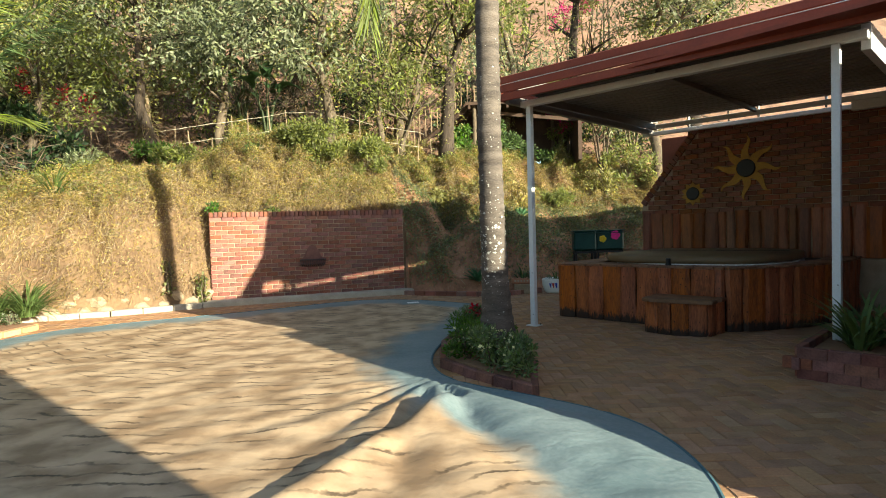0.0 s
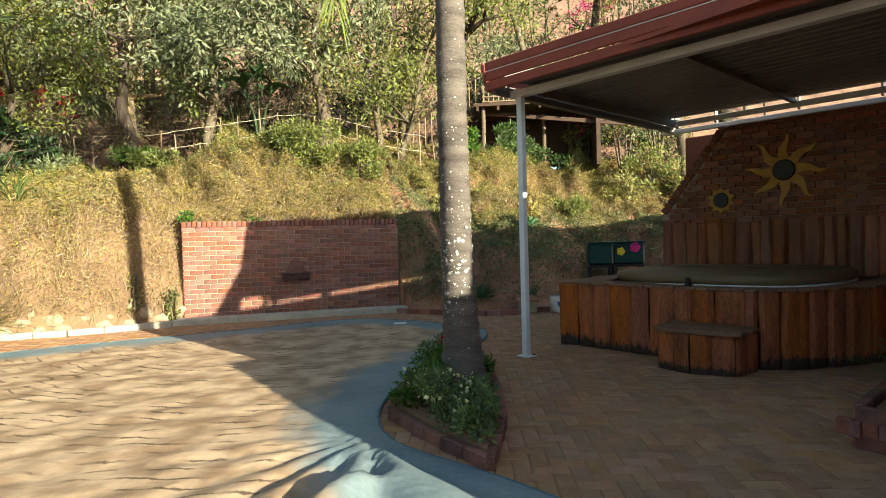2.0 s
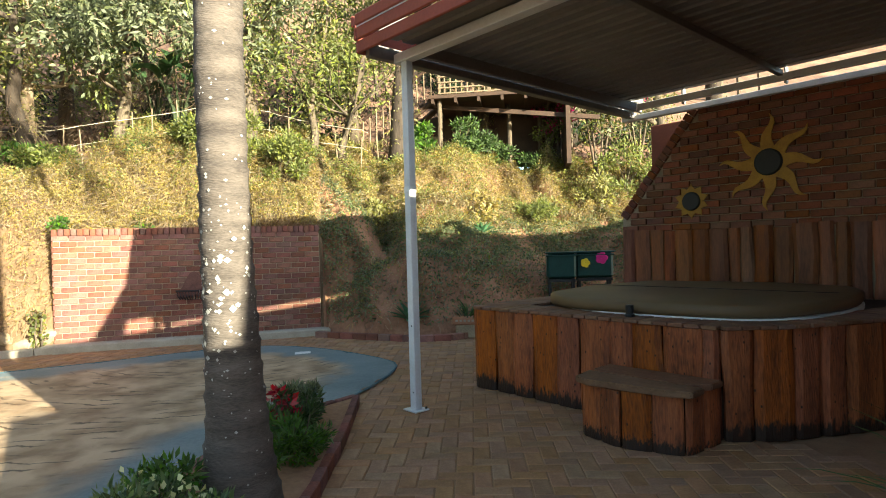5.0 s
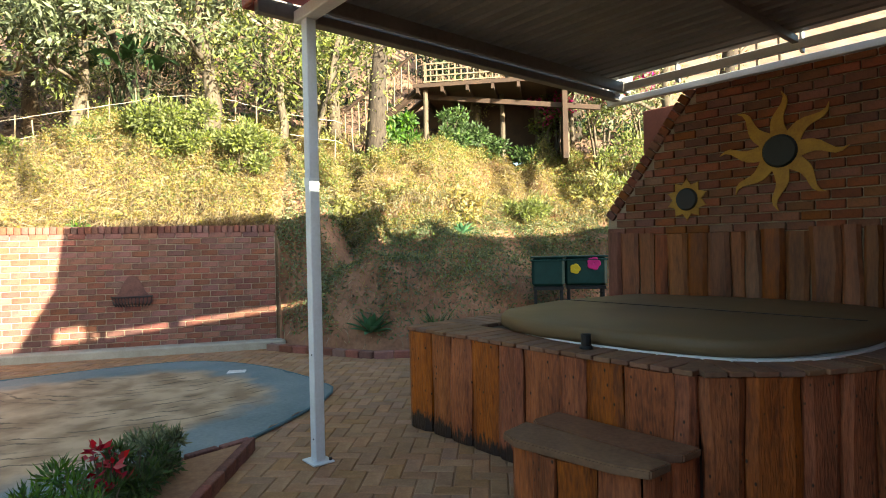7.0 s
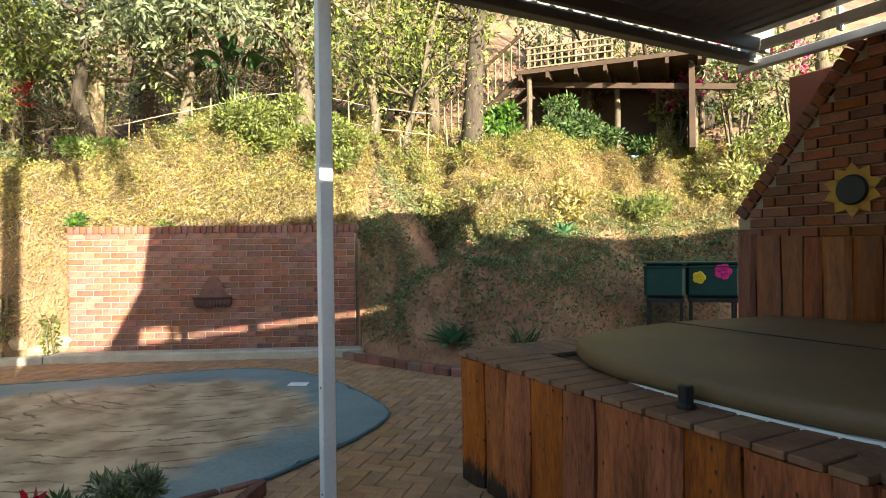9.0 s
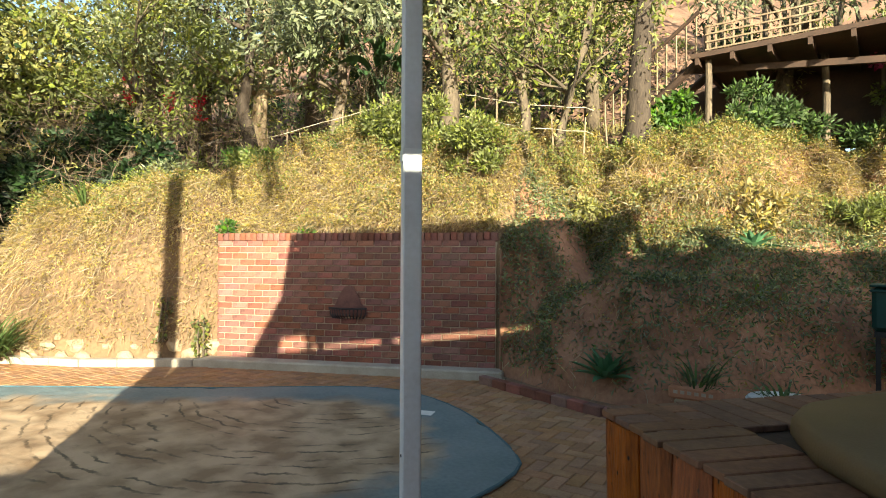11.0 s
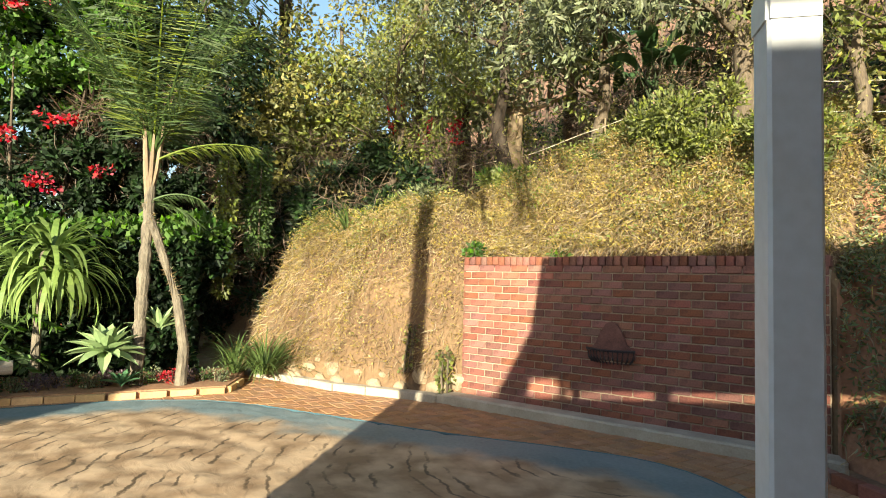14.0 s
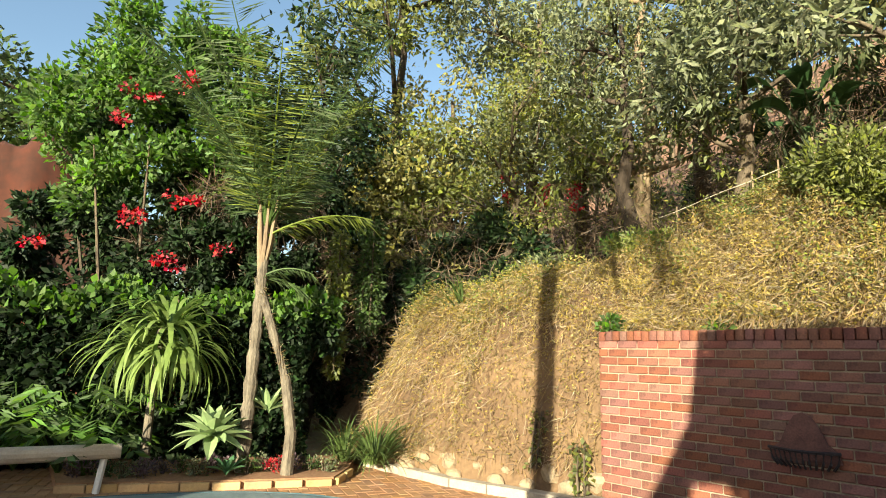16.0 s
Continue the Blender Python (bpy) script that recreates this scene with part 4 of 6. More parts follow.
for x, y, r, n, m, s in ((-2.75, 12.75, 0.85, 6500, L_OLIVE, (0.075, 0.034)), (-1.85, 12.7, 0.62, 3600, L_OLIVE, (0.08, 0.03)), (-3.5, 12.8, 0.55, 2600, L_OLIVE, (0.08, 0.035)), (-4.3, 12.3, 0.34, 900, L_GREEN, (0.11, 0.03)),
                         (-5.9, 12.0, 0.42, 1200, L_OLIVE, (0.10, 0.03)), (0.15, 15.7, 0.45, 1500, L_BRIGHT, (0.12, 0.06)), (1.1, 16.3, 0.55, 1800, L_GREEN, (0.10, 0.045)), (1.75, 16.6, 0.5, 1600, L_GREEN, (0.10, 0.045)),
                         (2.75, 17.0, 0.42, 1200, L_GREEN, (0.10, 0.04)), (2.75, 15.1, 0.4, 2200, L_OLIVE, (0.10, 0.022)), (1.6, 14.0, 0.4, 900, L_DRY, (0.09, 0.035)), (-0.2, 13.2, 0.35, 900, L_YELLOW, (0.09, 0.035)),
                         (-6.6, 12.4, 0.45, 1200, L_BRIGHT, (0.12, 0.03)), (-7.4, 11.2, 0.45, 1200, L_SAGE, (0.10, 0.03)), (4.2, 16.2, 0.6, 1500, L_YELLOW, (0.11, 0.035)), (4.9, 16.8, 0.8, 1800, L_OLIVE, (0.11, 0.035))):
    shrub("shrub", x, y, r, n, m, s, "leafy low shrub growing on the bank terrace")


def tree(x, y, h, r0, crown, n, material, size, lean=(0, 0), bark=None, label="slender tree with an open leafy crown", limbs=6, vines=800, name="tree", bare=0.0, clump=0.38, cat="tree"):
    g = ground_at(x, y)
    top = empty(name, label, cat, g, "trees on the hill")
    bm = bmesh.new()
    trunk = [(0, 0, -0.15)]
    for k in range(1, 7):
        f = k / 6
        trunk.append((lean[0] * f * f * h + noise.noise((x, f * 3, 1)) * 0.22 * h * 0.25, lean[1] * f * f * h + noise.noise((y, f * 3, 8)) * 0.22 * h * 0.25, h * 0.75 * f))
    tube(trunk, [r0 * (1.25 - 0.95 * k / 6) if k else r0 * 1.5 for k in range(7)], 9, bm)
    tips = []
    for i in range(limbs):
        k = random.randint(2, 6)
        o = Vector(trunk[k])
        a = i * 2.4 + x * 3
        out = Vector((math.cos(a) * crown[0], math.sin(a) * crown[1], crown[2] * random.uniform(0.1, 0.9) + 0.2)) * random.uniform(0.5, 0.9)
        mid = o + out * 0.5 + Vector((0, 0, random.uniform(-0.1, 0.25)))
        tube([o, mid, o + out], [r0 * 0.45, r0 * 0.28, r0 * 0.08], 6, bm)
        tips.append(o + out)
        for j in range(3):
            b2 = out.normalized() * 0.6 + Vector((random.uniform(-0.7, 0.7), random.uniform(-0.7, 0.7), random.uniform(-0.2, 0.6)))
            tube([mid, mid + b2 * 0.5, mid + b2 * 0.9], [r0 * 0.2, r0 * 0.12, r0 * 0.03], 5, bm)
            tips.append(mid + b2 * 0.9)
    part("trunk", bm, bark or M_BARK, top, smooth=True)
    tips.append(Vector(trunk[-1]))
    P, D = [], []
    per = max(30, n // max(1, len(tips)))
    for t in tips:
        p, d = clumps(tuple(t), np.array(crown) * 0.42, 6, per // 6, clump)
        P.append(p)
        D.append(d)
    P, D = np.concatenate(P), np.concatenate(D)
    quads("crown", leaf_quads(P, D, size[0], size[1], 0.6, 0.12, 0.25), material, top)
    if vines:
        Pv, Dv = [], []
        for k in range(6):
            o = np.array(trunk[k]) * 0.5 + np.array(trunk[k + 1]) * 0.5
            p, d = blob(o, (r0 * 2.6, r0 * 2.6, h * 0.1), vines // 6, 0.35)
            Pv.append(p)
            Dv.append(d)
        Pv, Dv = np.concatenate(Pv), np.concatenate(Dv)
        part_v = quads("vines", leaf_quads(Pv, Dv, 0.09, 0.03, 0.6, 0.1, 0.4), L_YELLOW, top)
        tagged(part_v, "yellow-green creeper on the trunk")
    return top


# tall trees that close the far corner
tree(-10.6, 9.2, 9.6, 0.16, (2.3, 2.2, 2.3), 8000, L_OLIVE, (0.16, 0.07), (0.0, 0), M_DARKBARK, "tall tree with dense olive-green crown", 9)
tree(-11.8, 6.6, 9.5, 0.16, (2.3, 2.2, 2.3), 7500, L_GREEN, (0.16, 0.07), (0.0, 0.05), M_DARKBARK, "tall tree with dense green crown", 9)
tree(-9.6, 12.0, 9.0, 0.14, (2.1, 2.0, 2.2), 7000, L_SAGE, (0.17, 0.06), (0.05, 0), M_BARK, "tall tree with feathery grey-green crown", 9)
tree(-10.4, 7.6, 7.6, 0.12, (1.9, 1.9, 2.0), 6500, L_SHADED, (0.15, 0.07), (0.08, 0), M_DARKBARK, "dark leafy tree behind the young palm", 8)
tree(-34, -4.5, 17, 0.5, (6, 6, 5), 7000, L_GREEN, (0.5, 0.25), (0, 0), M_DARKBARK, "distant broad green tree", 9, clump=1.3)
bm = bmesh.new()
bmesh.ops.create_icosphere(bm, subdivisions=5, radius=1)
for v in bm.verts:
    k = 1 + 0.3 * noise.noise(v.co * 1.7) + 0.12 * noise.noise(v.co * 5) + 0.05 * noise.noise(v.co * 13)
    v.co = Vector((v.co.x * 3.0, v.co.y * 3.4, v.co.z * 6.0)) * k
o = link("earth_mound", bm, M_MOUND, smooth=True)
o.location = (-18.0, 0.6, 1.0)
tagged(o, "steep bare red-brown earth mound beyond the hedge", "earth mound", kind="structure")
# terrace trees in front of the hill
tree(-2.95, 13.6, 6.0, 0.13, (1.7, 1.4, 1.3), 4200, L_SAGE, (0.17, 0.055), (0.02, 0), vines=1300, label="tree with creeper-wrapped trunk and grey-green leaves")
tree(-1.72, 14.0, 4.2, 0.075, (1.0, 1.0, 0.9), 1500, L_OLIVE, (0.14, 0.045), (0.08, 0), vines=500, label="thin creeper-wrapped tree leaning on the bank")
tree(-1.05, 14.3, 5.0, 0.085, (1.2, 1.0, 1.0), 1500, L_OLIVE, (0.14, 0.045), (0.16, 0), vines=500, label="leaning tree with pale lichen-covered bark")
tree(-0.1, 14.7, 6.5, 0.17, (1.9, 1.6, 1.4), 4200, L_OLIVE, (0.15, 0.05), (0.14, 0.02), M_DARKBARK, "thick dark-barked tree beside the deck", 8)
tree(-5.55, 13.6, 6.2, 0.11, (1.7, 1.5, 1.5), 5200, L_SAGE, (0.19, 0.06), (0.0, -0.03), label="tree with drooping clusters of grey-green leaves", vines=500)
tree(-7.2, 13.0, 6.5, 0.15, (1.6, 1.5, 1.4), 3600, L_OLIVE, (0.16, 0.05), (0.03, 0.0), M_POLE, "pale-barked tree with peeling trunk", vines=700)
tree(-6.9, 12.4, 6.2, 0.13, (1.5, 1.4, 1.3), 3200, L_SAGE, (0.16, 0.05), (-0.02, 0), M_DARKBARK, "dark-trunked tree above the bank", vines=500)
tree(-8.5, 11.0, 5.6, 0.08, (1.6, 1.5, 1.4), 3200, L_OLIVE, (0.11, 0.04), (0.05, 0), label="thin tree hung with yellowing creeper", vines=900)
tree(-9.0, 12.6, 6.8, 0.12, (1.9, 1.8, 1.7), 4200, L_OLIVE, (0.11, 0.045), (0, 0), label="tree with olive-green leaves")
tree(-10.2, 10.4, 6.2, 0.12, (1.9, 1.8, 1.9), 6000, L_YELLOW, (0.13, 0.07), (0, 0), label="tree with round pale yellow-green leaves")
tree(-4.2, 15.2, 6.5, 0.12, (1.8, 1.6, 1.5), 3000, L_OLIVE, (0.15, 0.05), (0.06, 0), M_DARKBARK)
tree(-6.4, 15.6, 7.0, 0.13, (1.9, 1.8, 1.6), 3500, L_OLIVE, (0.15, 0.05), (-0.05, 0), M_BARK)
tree(-8.0, 15.0, 7.5, 0.14, (2.0, 1.9, 1.8), 4200, L_OLIVE, (0.15, 0.05), (0.04, 0), M_BARK, vines=600)
tree(-10.8, 13.8, 8.0, 0.16, (2.2, 2.0, 2.0), 4500, L_SAGE, (0.16, 0.05), (0, 0), M_BARK)
tree(-1.6, 16.6, 6.8, 0.12, (1.8, 1.6, 1.4), 2600, L_OLIVE, (0.15, 0.05), (0.1, 0), M_BARK)
tree(1.6, 17.6, 7.0, 0.13, (2.0, 1.6, 1.2), 3400, L_SAGE, (0.16, 0.045), (0, -0.05), M_BARK, "tree hanging grey-green leaves over the deck")
tree(5.8, 17.0, 6.5, 0.14, (2.2, 1.8, 1.6), 4200, L_SAGE, (0.15, 0.05), (0.02, 0), M_BARK)
tree(7.5, 18.5, 8.5, 0.2, (3.0, 2.4, 2.2), 6000, L_OLIVE, (0.16, 0.06), (0.0, 0), M_DARKBARK, "broad tree beyond the patio roof", 9)
tree(3.9, 20.5, 9.5, 0.18, (2.8, 2.2, 1.8), 1800, L_OLIVE, (0.14, 0.05), (0.05, 0), M_DARKBARK, "half-bare tree with dark spreading limbs", 12)

# undergrowth between the trunks; half has shadow put into its leaf colour
P, D = [], []
for i in range(210):
    x, d = random.uniform(-13, 9), random.uniform(3.8, 13)
    if x > -0.6 and d < 6.5 and x < 5:
        continue
    g = hill_point(x, d)
    r = random.uniform(0.35, 0.9)
    p, q = clumps((g.x, g.y, g.z + r * 0.5), (r, r, r * 0.9), 7, 24, r * 0.4)
    P.append(p)
    D.append(q)
P, D = np.concatenate(P), np.concatenate(D)
half = np.arange(len(P)) // 168 % 2 == 0
tagged(quads("undergrowth", leaf_quads(P[half], D[half], 0.17, 0.06, 0.6), L_SHADED), "undergrowth between the trees, shadow put into its dark green", "undergrowth", kind="stuff")
tagged(quads("olive_undergrowth", leaf_quads(P[~half], D[~half], 0.17, 0.05, 0.6), L_OLIVE), "olive-green undergrowth between the trees", "undergrowth", kind="stuff")
# far woods on the hill, uncountable
P, D, bm = [], [], bmesh.new()
for i in range(120):
    x, d = random.uniform(-24, 14), random.uniform(6.5, 24)
    g = hill_point(x, d)
    h = random.uniform(2.5, 5.5)
    ln = random.uniform(-0.7, 0.7)
    tube([(g.x, g.y, g.z - 0.2), (g.x + ln * 0.4, g.y, g.z + h * 0.5), (g.x + ln, g.y, g.z + h)], [random.uniform(0.04, 0.1), 0.05, 0.02], 5, bm)
    for j in range(3):
        a = random.uniform(0, 6.28)
        z = g.z + h * random.uniform(0.4, 0.8)
        tube([(g.x + ln * 0.5, g.y, z), (g.x + ln * 0.5 + math.cos(a) * 0.9, g.y + math.sin(a) * 0.9, z + random.uniform(0.3, 1.1))], [0.03, 0.008], 4, bm)
    if i % 5 < 2:
        p, q = clumps((g.x + ln, g.y, g.z + h), (1.3, 1.3, 1.1), 8, 55, 0.5)
        P.append(p)
        D.append(q)
tagged(link("far_wood_trunks", bm, M_BARK), "bare thin trunks and branches of the hillside wood", "woods", kind="stuff")
tagged(quads("far_wood_foliage", leaf_quads(np.concatenate(P), np.concatenate(D), 0.2, 0.08, 0.6), L_OLIVE), "olive foliage of the hillside wood", "woods", kind="stuff")


def thicket(name, centers, n, material, size, label, twig=0):
    P, D = [], []
    for c, r in centers:
        p, d = clumps(c, r, 26, n // (26 * len(centers)), min(r) * 0.34)
        P.append(p)
        D.append(d)
    P, D = np.concatenate(P), np.concatenate(D)
    return tagged(quads(name, leaf_quads(P, D, size[0], size[1], 0.6, 0.12, 0.15), material), label, "thicket", kind="stuff")


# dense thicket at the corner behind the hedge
# Near-black leaves carry the deep shade inside the thicket.
thicket("dark_thicket", [((-10.0, 9.0, 1.6), (1.5, 1.6, 1.7)), ((-9.6, 11.2, 2.0), (1.4, 1.4, 1.6)), ((-11.5, 7.0, 2.4), (1.6, 2.0, 2.4)), ((-9.6, 5.2, 2.4), (1.2, 2.2, 1.9)), ((-12, 9.6, 3.6), (1.8, 2.2, 2.4)), ((-9.7, 3.9, 2.7), (1.0, 1.5, 1.6)), ((-9.9, 4.9, 4.3), (1.0, 1.8, 1.7)), ((-10.4, 7.2, 4.0), (1.0, 1.4, 1.8)), ((-9.5, 8.0, 3.0), (0.9, 1.4, 1.8)), ((-8.9, 9.6, 2.6), (0.8, 1.0, 1.0)), ((-8.6, 10.9, 3.2), (0.9, 1.0, 1.0)), ((-8.8, 6.0, 3.3), (0.6, 1.6, 1.0))], 92000, L_SHADED, (0.14, 0.07), "dense thicket of evergreen leaves, shade put into their near-black green")
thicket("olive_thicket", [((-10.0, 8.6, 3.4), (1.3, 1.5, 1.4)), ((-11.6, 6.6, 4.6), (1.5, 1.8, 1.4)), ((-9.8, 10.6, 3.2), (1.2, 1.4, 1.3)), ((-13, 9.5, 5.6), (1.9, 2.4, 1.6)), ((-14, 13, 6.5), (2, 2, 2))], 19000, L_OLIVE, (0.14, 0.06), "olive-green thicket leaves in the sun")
thicket("yellow_thicket", [((-9.4, 9.4, 3.0), (1.0, 1.1, 1.2)), ((-9.8, 9.0, 4.6), (1.1, 1.2, 1.0))], 4200, L_YELLOW, (0.12, 0.085), "round pale yellow leaves in the thicket")
thicket("dry_twigs", [((-9.0, 9.2, 2.2), (1.2, 1.6, 1.8)), ((-9.2, 10.8, 3.0), (1.3, 1.5, 1.6)), ((-8.2, 12.0, 3.6), (1.6, 1.2, 1.2)), ((-5, 14.6, 4.6), (3, 0.8, 0.9)), ((-9.4, 6.9, 3.2), (0.8, 1.5, 1.7)), ((-8.9, 5.9, 3.4), (0.6, 1.2, 1.0))], 14000, L_TWIG, (0.45, 0.012), "tangle of dry grey-brown twigs")

# bougainvillea over the hedge, and beside the deck
P, D = clumps((-9.4, 4.9, 5.4), (1.1, 2.0, 2.2), 130, 150, 0.36)
boug = empty("bougainvillea", "bougainvillea shrub with bright leaves and red bracts", "shrub", (-9.3, 4.9, 0.0), "bougainvilleas")
off = np.array([-9.3, 4.9, 0.0])
bm = bmesh.new()
for i in range(8):
    a = i * 0.8
    tube([(math.cos(a) * 0.1, math.sin(a) * 0.1, -0.1), (math.cos(a) * 0.5, math.sin(a) * 0.7, 1.6), (math.cos(a) * 0.9, math.sin(a) * 1.3, 4.6)], [0.04, 0.035, 0.012], 6, bm)
part("branchwork", bm, M_BARK, boug)
quads("foliage", leaf_quads(P - off, D, 0.13, 0.075, 0.5), L_BRIGHT, boug)
P, D = [], []
for c in ((-8.2, 5.3, 5.6), (-8.2, 5.45, 5.7), (-8.3, 4.6, 5.5), (-8.3, 4.85, 5.35), (-8.3, 4.5, 5.0), (-8.2, 4.9, 3.45), (-8.2, 5.35, 3.7), (-8.15, 5.6, 3.75), (-8.2, 3.6, 2.95), (-8.1, 5.45, 2.7), (-8.1, 5.3, 2.8), (-8.3, 6.1, 3.05), (-8.2, 4.7, 3.4)):
    p, d = clumps(c, (0.12, 0.16, 0.1), 4, 11, 0.09)
    P.append(p)
    D.append(d)
quads("bract_cluster", leaf_quads(np.concatenate(P) - off, np.concatenate(D), 0.075, 0.06, 0.6), L_RED, boug)
for x, y, z, r in ((4.35, 17.3, 4.9, 0.75), (3.3, 17.4, 4.5, 0.6), (5.4, 18.0, 5.2, 0.8), (4.0, 22.5, 9.3, 0.9), (4.9, 22.5, 9.9, 0.6)):
    t = empty("bougainvillea", "bougainvillea with magenta bracts beside the timber deck" if z < 8 else "tall reddish-leaved branches above the roof", "shrub", ground_at(x, y), "bougainvilleas")
    zz = z - t.location.z
    bm = bmesh.new()
    for i in range(5):
        tube([(0, 0, -0.1), (math.cos(i) * r * 0.3, math.sin(i) * r * 0.3, zz * 0.6), (math.cos(i * 1.3) * r * 0.7, math.sin(i * 1.3) * r * 0.7, zz)], [0.04, 0.025, 0.008], 5, bm)
    part("branchwork", bm, M_BARK, t)
    p, d = clumps((0, 0, zz), (r, r, r * 0.6), 18, 24, 0.16)
    quads("bract_cluster", leaf_quads(p, d, 0.08, 0.06, 0.6), L_MAGENTA, t)
    p, d = clumps((0, 0, zz - 0.2), (r * 1.2, r, r * 0.8), 14, 40, 0.2)
    quads("foliage", leaf_quads(p, d, 0.1, 0.05, 0.6), L_OLIVE, t)
for c in ((-8.1, 11.5, 4.5), (-7.9, 12.0, 4.4), (-8.5, 11.0, 4.7)):
    t = empty("red_creeper", "red-leaved creeper hanging in the thicket", "creeper", ground_at(c[0], c[1]), "red creepers")
    p, d = clumps((0, 0, c[2] - t.location.z), (0.15, 0.15, 0.35), 7, 16, 0.09)
    quads("bract_cluster", leaf_quads(p, d, 0.08, 0.05, 0.6), L_RED, t)
    bm = bmesh.new()
    tube([(0, 0, -0.05), (0.05, 0, (c[2] - t.location.z) * 0.5), (0, 0, c[2] - t.location.z)], [0.02, 0.015, 0.008], 5, bm)
    part("stem", bm, M_BARK, t)

# ---- hedge wall at the far side ----
bm = bmesh.new()
box(bm, -7.8, 3.6, 0.95, 0.22, 7.4, 1.9)
tagged(link("garden_wall", bm, M_PLASTER), "garden wall hidden under a dark green creeper", "wall", kind="structure")
# Hedge face is coloured near-black for shade, its top bright for sun.
P, D = [], []
for i in range(26000):
    y, z = random.uniform(-0.2, 8.3), random.uniform(0.0, 2.35) ** 1.0
    m = noise.noise((y * 1.5, z * 1.5, 2)) * 0.18
    if z > 2.1 + m * 1.8 or y > 7.45 + (0.5 if z > 1.5 else 0.0) + m:
        continue
    P.append((-7.55 + 0.22 * random.random() + m - (0.25 if z > 1.95 else 0) * random.random(), y, z))
    D.append((0.8, 0, 0.15))
tagged(quads("creeper_hedge", leaf_quads(np.array(P), np.array(D), 0.13, 0.11, 0.5, 0.1, 0.3), L_SHADED), "dense ivy-like creeper covering the garden wall, shade put into its dark green", "hedge", kind="stuff")
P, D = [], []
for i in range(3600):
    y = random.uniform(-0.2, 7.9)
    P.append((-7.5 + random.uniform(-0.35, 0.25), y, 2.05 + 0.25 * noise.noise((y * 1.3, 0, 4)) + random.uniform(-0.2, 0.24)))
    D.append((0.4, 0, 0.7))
tagged(quads("hedge_top_leaves", leaf_quads(np.array(P), np.array(D), 0.12, 0.10, 0.5), L_BRIGHT), "leaves along the hedge top, sunlight put into their bright green", "hedge", kind="stuff")

# creepers that hang down beside the path, and ivy over the end of the brick wall
def hanging_creeper(x, y, z0, z1, r, n, material, label, size=(0.09, 0.05), lean=(0, 0)):
    top = empty("hanging_creeper", label, "creeper", (x, y, z0), "hanging creepers")
    bm = bmesh.new()
    P, D = [], []
    for k in range(4):
        a = k * 1.6
        pts = [(math.cos(a) * r * 0.4 + lean[0] * f + 0.05 * noise.noise((k, f * 4, x)), math.sin(a) * r * 0.4 + lean[1] * f, (z1 - z0) * f) for f in (0, 0.25, 0.5, 0.75, 1.0)]
        tube(pts, [0.014, 0.013, 0.012, 0.01, 0.007], 5, bm)
    part("stem", bm, M_BARK, top)
    for k in range(9):
        f = (k + 0.5) / 9
        w = r * (0.7 + 0.5 * noise.noise((x * 3, f * 5, 2)))
        p, d = blob((lean[0] * f, lean[1] * f, (z1 - z0) * f), (w, w, (z1 - z0) * 0.09), n // 9, 0.3)
        P.append(p)
        D.append(d)
    quads("foliage", leaf_quads(np.concatenate(P), np.concatenate(D), size[0], size[1], 0.6, 0.12, 0.45), material, top)


hanging_creeper(-7.75, 7.85, 1.2, 3.3, 0.24, 1800, L_OLIVE, "olive creeper draped over a thin stem beside the hedge")
hanging_creeper(-8.0, 8.4, 1.9, 3.6, 0.3, 1800, L_GREEN, "leafy creeper draped over a thin stem beside the hedge")
hanging_creeper(-4.44, 10.1, 0.06, 0.6, 0.14, 130, L_OLIVE, "ivy climbing the end of the brick wall", (0.07, 0.055))
hanging_creeper(-4.9, 9.78, 0.3, 0.9, 0.12, 120, L_OLIVE, "thin creeper on the dry bank", (0.06, 0.04), (-0.1, 0.12))
for x, y, r in ((-4.32, 10.42, 0.15), (-3.42, 11.0, 0.13)):
    shrub("sprig", x, y, r, 140, L_BRIGHT, (0.08, 0.045), "bright green leafy sprig growing above the brick wall", 1.74, "plant", 6, "sprigs on the wall")


# broad paddle leaves behind the fence
def strelitzia(x, y, n, tall):
    g = ground_at(x, y)
    top = empty("strelitzia", "tall plant with broad dark green paddle leaves", "plant", g, "paddle-leaved plants")
    for i in range(n):
        a = i * 2.399 + x
        h = Vector((math.cos(a), math.sin(a), 0))
        H = tall * random.uniform(0.65, 1.0)
        tip = h * H * 0.28 + Vector((0, 0, H))
        st = part("stalk", tube([(0, 0, -0.05), h * H * 0.1 + Vector((0, 0, H * 0.6)), tip], [0.03, 0.022, 0.014], 6), L_GREEN, top)
        sd, q, prev = Vector((-h.y, h.x, 0)), [], None
        for k in range(8):
            f = k / 7
            p = tip + h * 0.75 * f * (0.5 + 0.5 * f) + Vector((0, 0, 0.7 * f - 0.75 * f * f))
            w = 0.17 * math.sin(math.pi * min(1.0, 0.08 + 0.92 * f)) ** 0.6 + 0.002
            row = (p - sd * w + Vector((0, 0, w * 0.35)), p, p + sd * w + Vector((0, 0, w * 0.35)))
            if prev:
                q += [(prev[0], prev[1], row[1], row[0]), (prev[1], prev[2], row[2], row[1])]
            prev = row
        quads("blade", np.array([[tuple(v) for v in f4] for f4 in q]), L_PADDLE, st)


L_PADDLE = leafmat("paddle_leaf", (0.055, 0.11, 0.035), (0.03, 0.065, 0.022), 0.3, 0.1)
strelitzia(-4.5, 13.9, 8, 1.9)
strelitzia(-5.3, 14.3, 7, 1.7)

